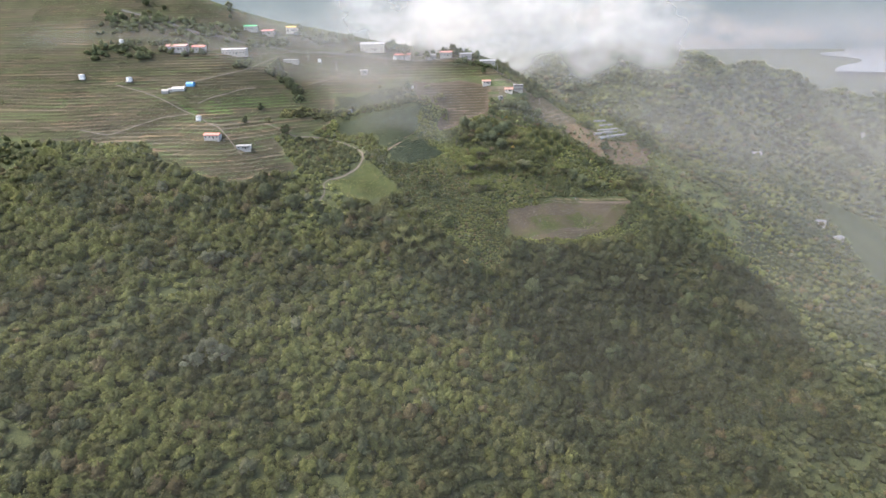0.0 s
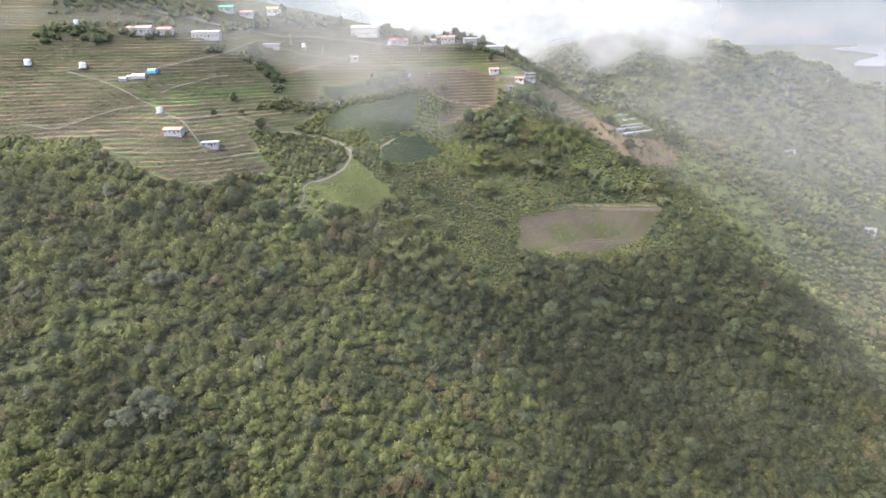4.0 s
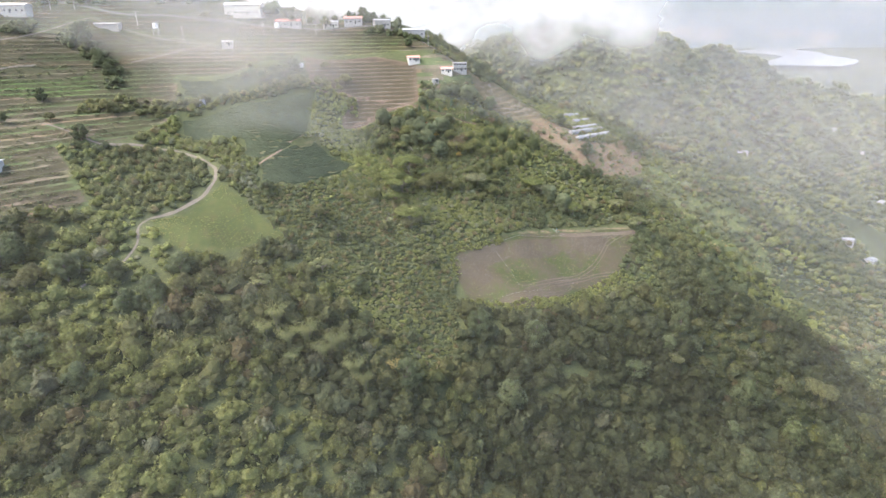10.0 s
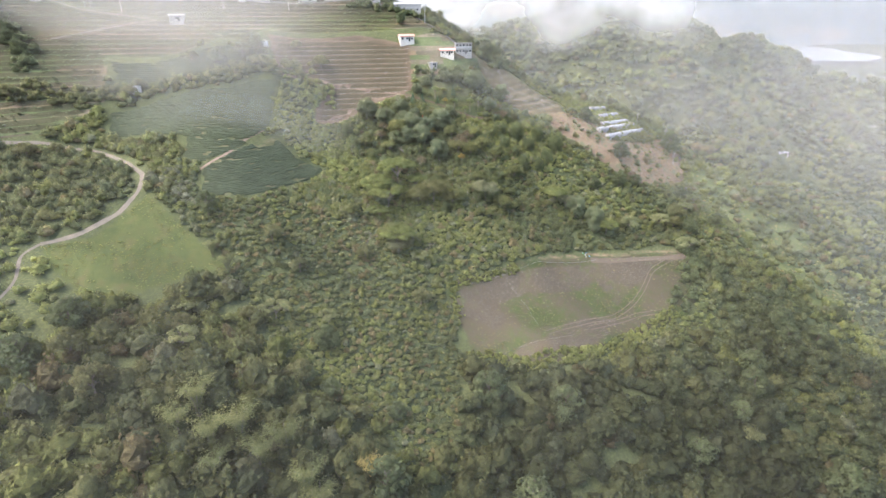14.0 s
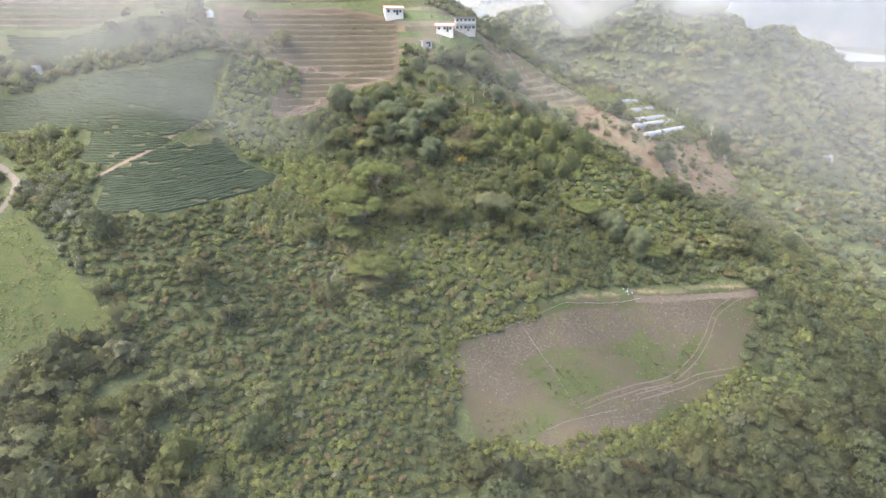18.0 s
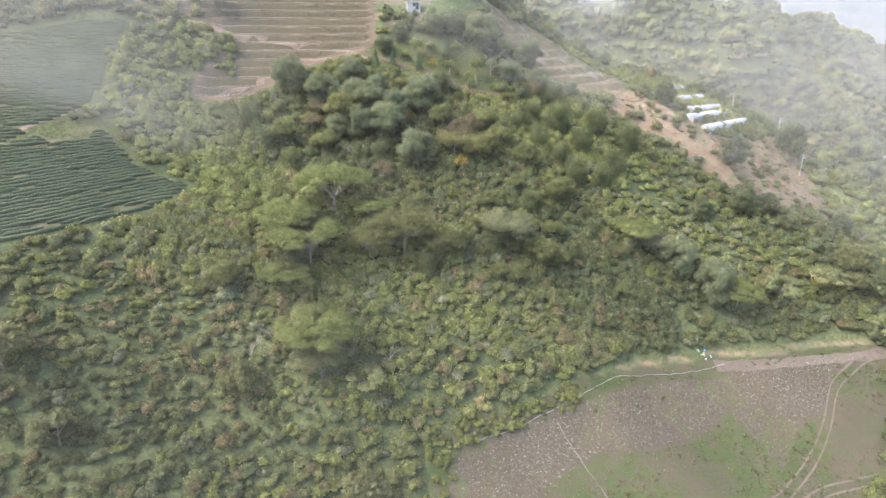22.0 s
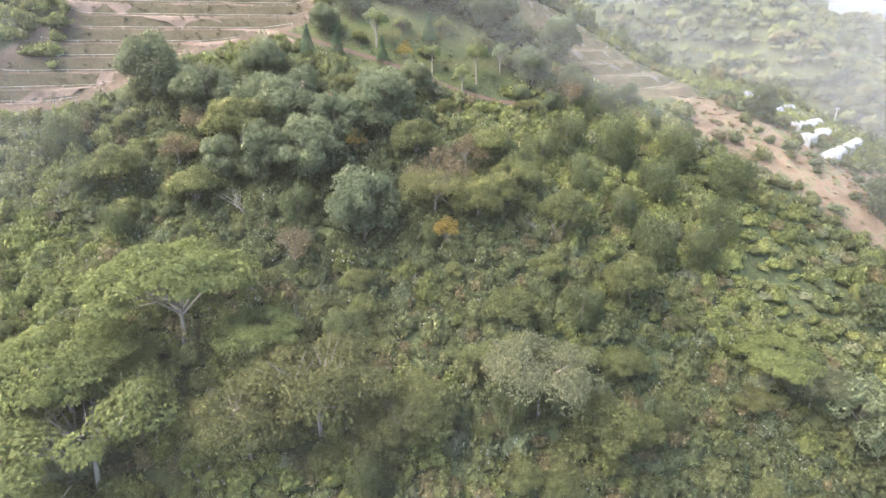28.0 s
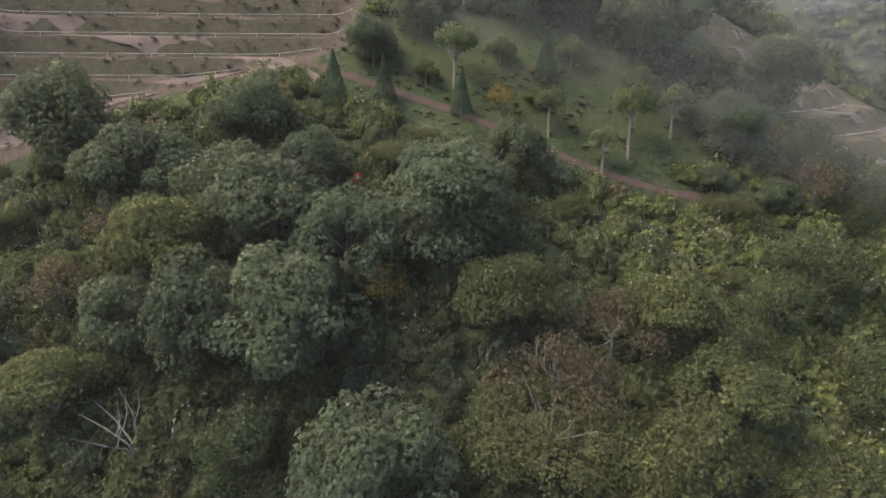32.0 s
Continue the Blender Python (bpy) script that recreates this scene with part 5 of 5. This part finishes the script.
for pts in ([(99, 598), (99, 581), (103, 575), (114, 577), (128, 579)], [(87, 578), (99, 580)], [(90, 570), (104, 572)], [(96, 564), (112, 566), (122, 570)]):
    ribbon("footpath", pts, 2.2, DIRT, "pale gravel path on the terraces below the house")
for pts in LANES[:-1]:
    ribbon("footpath", pts, 1.2, DIRT, "pale farm path between terraced fields", 0.15)
ribbon("road", LANES[-1], 2.6, ASPHALT, "grey lane along the ridge past the houses", 0.2, "road")
ribbon("footpath", [(188, 565), (188, 552), (187, 540)], 1.6, ORANGE_DIRT, "worn dirt path down the dry slope")


# ---- pale stone edges of the benches below the house ----
def bench_edges(poly, rise, phase):
    X = np.arange(min(p[0] for p in poly), max(p[0] for p in poly), 1.5)
    Y = np.arange(min(p[1] for p in poly), max(p[1] for p in poly), 0.4)
    H = np.maximum.accumulate(land(X[:, None], Y[None, :]), axis=1)
    for lv in np.arange(math.floor(H.min() / rise) * rise, H.max(), rise) + phase * rise:
        y = np.array([np.interp(lv, h, Y, left=-1e4, right=-1e4) for h in H])
        run = [(float(a), float(b)) for a, b in zip(X, y) if b > -5e3 and float(rim(poly, a, b)) > 1.0]
        if len(run) > 4:
            ribbon("bench_edge", run, 0.7, EDGE, "pale stone edge of a terrace below the house", 0.2, "terrace edge")


EDGE = plain("pale_rubble", (0.17, 0.15, 0.125), 0.95, 0.45, 0.8)
bench_edges(HOUSE_TERRACES, STEP * 1.2, 0.56)


# ---- tea: clipped hedges along the contours ----
TEA_GAP = [(-37, 508), (-31, 513), (-25, 515), (-24, 510), (-29, 506)]


def tea_field(poly, rise, label):
    xs0, xs1 = min(p[0] for p in poly), max(p[0] for p in poly)
    ys0, ys1 = min(p[1] for p in poly), max(p[1] for p in poly)
    field = thing("tea_field", (xs0 + xs1) / 2, (ys0 + ys1) / 2, gz((xs0 + xs1) / 2, (ys0 + ys1) / 2), 0, label, "tea field")
    base = Vector(field.location)
    X = np.arange(xs0, xs1 + 0.1, 1.0)
    Y = np.arange(ys0 - 2, ys1 + 2, 0.25)
    H = np.maximum.accumulate(land(X[:, None], Y[None, :]), axis=1)
    levels = np.arange(H.min(), H.max(), rise)
    for lv in levels:
        y = np.array([np.interp(lv, h, Y, left=-1e4, right=1e4) for h in H])
        ok = np.abs(y) < 5e3
        ok &= np.where(ok, rim(poly, X, np.where(ok, y, 0)), -1) > 0.4
        ok &= rng.random(len(X)) > 0.035
        ok &= ~inside(TEA_GAP, X, y)
        start = None
        for i in range(len(X) + 1):
            if i < len(X) and ok[i] and (start is None or abs(y[i] - y[i - 1]) < 2.2):
                start = i if start is None else start
                continue
            if start is not None and i - start >= 3:
                hedge(field, base, X[start:i], y[start:i])
            start = None


PROFILE = ((-0.55, -0.15), (-0.58, 0.4), (-0.3, 0.78), (0.3, 0.8), (0.58, 0.42), (0.55, -0.15))


def hedge(field, base, x, y):
    n = len(x)
    z = land(x, y)
    t = np.gradient(np.stack([x, y], 1), axis=0)
    t /= np.linalg.norm(t, axis=1)[:, None]
    s = np.stack([-t[:, 1], t[:, 0]], 1)
    w = 0.56 + 0.22 * rng.random(n)
    w[0] *= 0.5
    w[-1] *= 0.5
    h = (0.75 + 0.4 * rng.random(n)) * np.minimum(1, w * 1.3)
    co = np.stack([np.stack([x + s[:, 0] * a * w, y + s[:, 1] * a * w, z + b * h], 1) for a, b in PROFILE], 1).reshape(-1, 3) - np.array(base)
    i = (np.arange(n - 1)[:, None] * 6 + np.arange(5)).ravel()
    me = quad_mesh("tea_row", co, np.stack([i, i + 6, i + 7, i + 1], 1))
    me.materials.append(TEA)
    ob = new("tea_row", me)
    ob.parent = field


def tea_material():
    m, n, l, b = nodes("tea_leaves")
    co = n.new("ShaderNodeNewGeometry").outputs["Position"]
    v = n.new("ShaderNodeTexVoronoi")
    v.inputs["Scale"].default_value = 5.0
    l.new(co, v.inputs["Vector"])
    f = maths(n, l, "ADD", maths(n, l, "MULTIPLY", v.outputs["Distance"], 0.7), maths(n, l, "MULTIPLY", noise_at(n, l, 0.2, 4), 0.5))
    l.new(ramp(n, l, f, [(0.3, (0.066, 0.08, 0.046)), (0.6, (0.047, 0.06, 0.034)), (0.85, (0.026, 0.034, 0.019))]), b.inputs["Base Color"])
    b.inputs["Roughness"].default_value, b.inputs["Specular IOR Level"].default_value = 0.9, 0.1
    bump(n, l, b, v.outputs["Distance"], 0.8, 0.15)
    return m


TEA = tea_material()
tea_field(TEA_LOW, 0.5, "dark green clipped tea hedges in rows along the slope")
tea_field(TEA_UP, 0.52, "dark green clipped tea hedges in rows along the slope")
tea_field(TEA_TOP, 0.85, "dark green tea rows on the upper slope beside fields")


# ---- buildings ----
def gable(name, w, d, z, rise, over, material, thick=0.12):
    bm = bmesh.new()
    for s in (-1, 1):
        v = [(-w / 2 - over, s * (d / 2 + over), z - over * rise / (d / 2)), (w / 2 + over, s * (d / 2 + over), z - over * rise / (d / 2)), (w / 2 + over, 0, z + rise), (-w / 2 - over, 0, z + rise)]
        lo = [bm.verts.new(p) for p in v]
        hi = [bm.verts.new((p[0], p[1], p[2] + thick)) for p in v]
        for f in ([lo[3], lo[2], lo[1], lo[0]], hi, *[[lo[k], lo[(k + 1) % 4], hi[(k + 1) % 4], hi[k]] for k in range(4)]):
            bm.faces.new(f)
    bmesh.ops.recalc_face_normals(bm, faces=bm.faces[:])
    return bm_mesh(name, bm)


def pane_set(e, w, d, z, n, wide=1.2, high=1.2, side=-1):
    for k in range(n):
        x = -w / 2 + w * (k + 0.5) / n
        y = side * (d / 2 + 0.03)
        win = part("window", box_mesh("window_frame", x - wide / 2, x + wide / 2, y - 0.05, y + 0.05, z, z + high), GREY, e)
        part("pane", box_mesh("pane", x - wide / 2 + 0.1, x + wide / 2 - 0.1, y + side * 0.055 - 0.01, y + side * 0.055 + 0.01, z + 0.1, z + high - 0.1), DARK, win)


def house(name, x, y, w, d, h, rz, walls, roof, label, category="house", rise=1.0, windows=3, storeys=1, door=True, deep=2.5):
    e = thing(name, x, y, gz(x, y), rz, label, category)
    bm = bmesh.new()
    box(bm, -w / 2, w / 2, -d / 2, d / 2, -deep, h)
    if rise > 0.3:
        a = [bm.verts.new((s * w / 2 - s * 0.003, t * d / 2, h)) for s in (-1, 1) for t in (-1, 1)]
        b = [bm.verts.new((s * w / 2 - s * 0.003, 0, h + rise)) for s in (-1, 1)]
        bm.faces.new((a[0], b[0], a[1]))
        bm.faces.new((a[2], a[3], b[1]))
    part("wall", bm_mesh("wall", bm), walls, e)
    if rise > 0.3:
        part("roof", gable("roof", w, d, h, rise, 0.5, roof), roof, e)
    else:
        part("roof", box_mesh("roof", -w / 2 - 0.4, w / 2 + 0.4, -d / 2 - 0.4, d / 2 + 0.4, h, h + 0.2, bevel=0.03), roof, e)
    for s in range(storeys):
        pane_set(e, w, d, 0.9 + s * 3.0, windows)
    if door:
        part("door", box_mesh("door", w * 0.1, w * 0.1 + 1.0, -d / 2 - 0.07, -d / 2 - 0.01, 0, 2.05), DARK, e)
    return e


white = house("house", 75, 579, 9, 6, 5.6, -4, WHITE, WHITE, "white two-storey farmhouse with flat roof and balconies", rise=0.2, windows=5, storeys=2)
part("balcony", box_mesh("balcony", -4.5, 4.5, -4.2, -3.0, 2.8, 3.0), GREY, white)
for k in range(4):
    part("post", box_mesh("post", -4.45 + 2.93 * k, -4.27 + 2.93 * k, -4.15, -3.97, 0, 5.6), WHITE, white)
part("railing", box_mesh("railing", -4.5, 4.5, -4.2, -4.15, 3.0, 3.9), TIN, white)
part("awning", box_mesh("awning", -4.8, 4.8, -4.5, -3.0, 5.65, 5.78), TIN, white)
house("house", 65, 573, 7.5, 4.5, 2.6, -8, CREAM, PINK_ROOF, "low cream farmhouse with a faded red roof", rise=0.9)
house("shed", 56, 565, 4, 3, 2.3, 10, WHITE, TIN, "small white tin-roofed shed below the farmhouse", "shed", rise=0.2, windows=1)
house("house", 43, 582, 8, 5, 2.8, 10, CREAM, PINK_ROOF, "small pink-roofed house beside the lane", rise=0.9)
house("shed", -193, 463, 13, 6, 3.0, -6, GREY, RED_ROOF, "grey farm shed with a bright red roof", "shed", rise=1.2, windows=4)
house("shed", -167, 459, 11, 7, 2.6, 8, GREY, TIN, "grey flat-roofed concrete farm shed", "shed", rise=0.2, windows=3)
house("house", -262, 579, 20, 8, 4.0, 2, WHITE, PINK_ROOF, "long white house with a faded red roof", rise=1.6, windows=6)
house("house", -242, 583, 12, 7, 4.0, 2, WHITE, RED_ROOF, "white house with a red roof", rise=1.5, windows=4)
house("house", -209, 588, 24, 8, 4.6, -2, GREY, TIN, "long grey concrete building with a metal roof", rise=1.2, windows=7)
house("shed", -155, 594, 15, 5, 2.2, -4, GREY, FILM, "low shed with a bright white sheet roof", "shed", rise=0.6, windows=0, door=False)
house("shed", -82, 596, 7, 5, 2.8, 5, GREY, TIN, "small grey field shed", "shed", rise=0.6, windows=1)
house("barn", -76, 640, 26, 13, 6.5, -6, CREAM, TIN, "large cream barn with a low curved metal roof", "barn", rise=2.2, windows=5)
house("house", -44, 630, 17, 8, 3.6, -4, WHITE, RED_ROOF, "white house with a red roof on the ridge", rise=1.3, windows=4)
house("house", -14, 634, 11, 8, 3.6, 6, CREAM, TIN, "cream house with a metal roof on the ridge", rise=1.2, windows=3)
house("house", 3, 635, 13, 8, 3.8, -3, WHITE, PINK_ROOF, "white house with a faded red roof on the ridge", rise=1.4, windows=4)
house("house", 24, 630, 12, 8, 4.5, 8, GREY, TIN, "grey house with a metal roof on the ridge", rise=1.0, windows=3)
house("house", 47, 618, 16, 9, 4.5, -5, WHITE, TIN, "white house with a metal roof on the ridge", rise=1.2, windows=4)
house("house", -204, 632, 13, 7, 3.6, 4, WHITE, GREEN_SHEET, "white house with a green roof", rise=1.3, windows=3)
house("house", -187, 636, 12, 7, 3.4, -4, WHITE, RED_ROOF, "white house with an orange-red roof", rise=1.3, windows=3)
house("house", -163, 644, 13, 8, 4.2, 6, CREAM, YELLOW, "cream house with a yellow roof on the ridge", rise=1.2, windows=3)
for x, y, w, rz in ((684, 919, 22, 10), (706, 890, 24, -15), (650, 776, 16, 20), (406, 572, 13, -30), (420, 556, 10, 25), (421, 744, 14, 5)):
    house("shed", x, y, w, 6, 3.2, rz, CREAM, FILM, "far white-roofed building on the valley slope", "shed", rise=0.8, windows=2, deep=6)


def tents():
    for x, y, w, m in ((-255, 524, 6, FILM), (-249, 526, 7, FILM), (-243, 526, 11, TIN), (-234, 531, 7, BLUE)):
        e = thing("shelter", x, y, gz(x, y), random.uniform(-8, 8), "small arched field shelter of light sheeting", "shelter", "shelters in the field")
        part("cover", arch_mesh("cover", w, 2.5, 2.3), m, e)
        for k in (-1, 1):
            part("hoop", arch_band("hoop", 2.52, 2.32, 0.08, k * (w / 2 - 0.1)), TIN, e)


def arch_mesh(name, length, half, high, sag=0.06, n=None):
    """A hoop tunnel's film, closed at both ends, its length along x."""
    n = n or max(4, int(length / 1.6))
    bm = bmesh.new()
    rings = []
    for i in range(n + 1):
        x = -length / 2 + length * i / n
        k = 1 - sag * (i % 2)
        rings.append([bm.verts.new((x, -math.cos(a) * half * k, max(-0.2, math.sin(a) * high * k) if 0 < j < 12 else -1.6)) for j, a in enumerate(math.pi * j / 12 for j in range(13))])
    for a, b in zip(rings, rings[1:]):
        for j in range(12):
            bm.faces.new((a[j], b[j], b[j + 1], a[j + 1]))
    bm.faces.new(rings[0])
    bm.faces.new(rings[-1][::-1])
    bmesh.ops.recalc_face_normals(bm, faces=bm.faces[:])
    return bm_mesh(name, bm)


def arch_band(name, half, high, t, x):
    bm = bmesh.new()
    tube(bm, [(x, -math.cos(a) * half, math.sin(a) * high) for a in (math.pi * j / 12 for j in range(13))], [t * 0.5] * 13, 5)
    return bm_mesh(name, bm)


tents()


def greenhouse(ax, ay, bx, by):
    za, zb = gz(ax, ay), gz(bx, by)
    length = math.dist((ax, ay), (bx, by))
    e = thing("greenhouse", (ax + bx) / 2, (ay + by) / 2, (za + zb) / 2, 0, "white plastic tunnel greenhouse on the dry slope", "greenhouse", "row of tunnel greenhouses")
    e.rotation_euler = (0, -math.atan2(zb - za, length), math.atan2(by - ay, bx - ax))
    e.location.z += max(gz(ax + (bx - ax) * q, ay + (by - ay) * q) - za - (zb - za) * q for q in (0.2, 0.35, 0.5, 0.65, 0.8)) * 0.8
    part("film", arch_mesh("film", length, 1.8, 1.9, 0.03), FILM, e)
    for k in range(int(length / 3.2) + 1):
        part("hoop", arch_band("hoop", 1.82, 1.92, 0.07, -length / 2 + 0.15 + k * (length - 0.3) / int(length / 3.2)), TIN, e)
    part("door", box_mesh("door", -length / 2 - 0.06, -length / 2 - 0.01, -0.6, 0.6, 0, 1.9), GREY, e)


for row in ((158, 591, 171, 600), (161, 582, 178, 596), (155, 565, 182, 589), (149, 554, 185, 586), (153, 550, 190, 582)):
    greenhouse(*row)


def tank(x, y, r, h, label, legs=0.0):
    e = thing("water_tank", x, y, gz(x, y), 0, label, "water tank", "water tanks")
    bm = bmesh.new()
    bmesh.ops.create_cone(bm, cap_ends=True, segments=20, radius1=r, radius2=r, depth=h, matrix=Matrix.Translation((0, 0, legs + h / 2)))
    part("tank", bm_mesh("tank", bm), STEEL, e)
    bm = bmesh.new()
    bmesh.ops.create_cone(bm, cap_ends=True, segments=20, radius1=r * 1.02, radius2=r * 0.25, depth=h * 0.14, matrix=Matrix.Translation((0, 0, legs + h * 1.07)))
    part("lid", bm_mesh("lid", bm), TIN, e)
    part("base", box_mesh("base", -r * 1.1, r * 1.1, -r * 1.1, r * 1.1, legs - 0.2 if legs else -0.8, legs), GREY, e)
    if legs:
        for sx in (-1, 1):
            for sy in (-1, 1):
                part("leg", box_mesh("leg", sx * r * 0.8 - 0.08, sx * r * 0.8 + 0.08, sy * r * 0.8 - 0.08, sy * r * 0.8 + 0.08, -0.5, legs - 0.2), TIN, e)


for x, y, r, h, legs in ((-90, 543, 1.7, 3.0, 0), (-31, 562, 1.5, 2.6, 1.0), (-336, 536, 2.6, 4.0, 0), (-293, 537, 2.5, 3.6, 0), (-315, 578, 2.2, 4.0, 0), (-215, 492, 2.2, 3.6, 0), (-127, 598, 1.8, 3.2, 4.0), (-52, 626, 1.8, 3.4, 0)):
    tank(x, y, r, h, "round stainless steel water tank" + (" raised on legs" if legs else " beside the fields"), legs)


def pole(x, y, h, arms, label):
    e = thing("utility_pole", x, y, gz(x, y), random.uniform(-20, 20), label, "utility pole", "utility poles")
    bm = bmesh.new()
    tube(bm, [(0, 0, -0.5), (0, 0, h * 0.5), (0.02, 0, h)], [0.17, 0.14, 0.1], 8)
    part("post", bm_mesh("post", bm), GREY, e)
    for k in range(arms):
        z = h - 0.4 - 0.9 * k
        part("crossarm", box_mesh("crossarm", -1.0, 1.0, -0.06, 0.06, z - 0.07, z + 0.07), GREY, e)
        for s in (-0.85, 0.85):
            part("insulator", box_mesh("insulator", s - 0.06, s + 0.06, -0.06, 0.06, z + 0.072, z + 0.3, bevel=0.02), WHITE, e)


for x, y, h, arms in ((206, 582, 9.5, 3), (201, 560, 8, 2), (-110, 596, 9, 2), (-60, 612, 9, 2), (-140, 604, 9, 2), (-190, 600, 9, 2), (-178, 606, 8, 1), (56, 604, 9, 2), (-24, 618, 8, 1), (192, 594, 7, 1)):
    pole(x, y, h, arms, "grey concrete utility pole with crossarms")


# ---- small things ----
def hose(pts, r, label, lift=0.12):
    P = []
    for (ax, ay), (bx, by) in zip(pts, pts[1:]):
        n = max(2, int(math.dist((ax, ay), (bx, by)) / 1.5))
        for k in range(n):
            x, y = ax + (bx - ax) * k / n + random.uniform(-0.15, 0.15), ay + (by - ay) * k / n + random.uniform(-0.15, 0.15)
            P.append((x, y, gz(x, y) + lift))
    bm = bmesh.new()
    tube(bm, P, [r] * len(P), 5)
    me = bm_mesh("hose", bm)
    me.materials.append(PIPE)
    tagged(new("hose", me), label, "hose", "irrigation hoses")


hose([(55, 456), (64, 459), (72, 462), (80, 465), (91, 470), (102, 472), (122, 476)], 0.06, "long grey water pipe along the clearing's edge")
hose([(75, 461), (77, 457), (81, 451), (83, 446), (85, 439)], 0.03, "thin pale hose lying across the clearing")
hose([(66, 430), (84, 436), (100, 441)], 0.03, "thin pale hose lying across the clearing")


def sprinkler_line(level, x0, x1):
    """A white pipe on short posts along one terrace of the red field."""
    xs = np.arange(x0, x1, 0.8)
    ys = np.arange(528, 580, 0.2)
    y = np.array([np.interp(level, np.maximum.accumulate(land(np.full_like(ys, x), ys)), ys) for x in xs])
    ok = rim(RED, xs, y) > 0.8
    xs, y = xs[ok], y[ok]
    if len(xs) < 3:
        return
    bx, by, bz = float(xs.mean()), float(y.mean()), gz(xs.mean(), y.mean())
    e = thing("irrigation_line", bx, by, bz, 0, "thin white irrigation pipe on short posts along a terrace", "pipe", "irrigation lines")
    top = []
    for x, v in zip(xs, y):
        px, py, pz = float(x) - bx, float(v) - by, gz(x, v) - bz
        top.append((px, py, pz + 0.4))
        if len(top) % 6 == 1:
            part("post", box_mesh("post", px - 0.025, px + 0.025, py - 0.025, py + 0.025, pz - 0.3, pz + 0.45), TIN, e)
    bm = bmesh.new()
    tube(bm, top, [0.03] * len(top), 5)
    part("pipe", bm_mesh("pipe", bm), WHITE, e)


for k in range(95, 110):
    sprinkler_line((k + 0.45) * STEP, -28 + 3 * (k % 3), 44)


def rubbish():
    mats = (WHITE, GREEN_SHEET, BLUE, FILM, GREY)
    for k in range(9):
        x, y = 117 + random.uniform(-2.6, 2.6), 477.4 + random.uniform(-0.9, 0.9)
        s = random.uniform(0.2, 0.42)
        bm = bmesh.new()
        bmesh.ops.create_icosphere(bm, subdivisions=2, radius=s)
        for v in bm.verts:
            v.co *= 0.8 + 0.35 * noise.noise(v.co * 3 + Vector((k, 0, 0)))
            v.co.z = max(v.co.z * 0.7, -s * 0.4)
        me = bm_mesh("rubbish_bag", bm)
        me.materials.append(mats[k % 5])
        ob = new("rubbish_bag", me)
        ob.location = (x, y, gz(x, y) + s * 0.38)
        tagged(ob, "crumpled plastic sack dumped beside the track", "rubbish", "dumped sacks by the track")


rubbish()


def dead_branch(x, y):
    e = thing("dead_tree", x, y, gz(x, y), random.uniform(0, 360), "bare bleached branches of a dead tree among scrub", "dead tree")
    for k in range(4):
        a = random.uniform(0, 6.283)
        d = Vector((math.cos(a), math.sin(a), 0))
        bm = bmesh.new()
        tube(bm, [(0, 0, 0.0), tuple(d * 0.8 + Vector((0, 0, 1.6))), tuple(d * 2.2 + Vector((0.3, 0, 2.6))), tuple(d * 3.6 + Vector((0, 0.5, 3.9)))], [0.09, 0.07, 0.05, 0.015], 5)
        tube(bm, [tuple(d * 1.5 + Vector((0.1, 0, 2.1))), tuple(d * 1.7 + Vector((0.7, 0.4, 3.0))), tuple(d * 2.0 + Vector((1.0, 0.9, 4.0)))], [0.045, 0.035, 0.01], 5)
        part("branch", bm_mesh("branch", bm), PALE_BARK, e)


for x, y in ((16, 467), (20, 470), (42, 468), (78, 513), (36, 516), (65, 516)):
    dead_branch(x, y)
# a dark hedge of conifers between the upper fields, and the trees round the village
for k in range(10):
    q = k / 9
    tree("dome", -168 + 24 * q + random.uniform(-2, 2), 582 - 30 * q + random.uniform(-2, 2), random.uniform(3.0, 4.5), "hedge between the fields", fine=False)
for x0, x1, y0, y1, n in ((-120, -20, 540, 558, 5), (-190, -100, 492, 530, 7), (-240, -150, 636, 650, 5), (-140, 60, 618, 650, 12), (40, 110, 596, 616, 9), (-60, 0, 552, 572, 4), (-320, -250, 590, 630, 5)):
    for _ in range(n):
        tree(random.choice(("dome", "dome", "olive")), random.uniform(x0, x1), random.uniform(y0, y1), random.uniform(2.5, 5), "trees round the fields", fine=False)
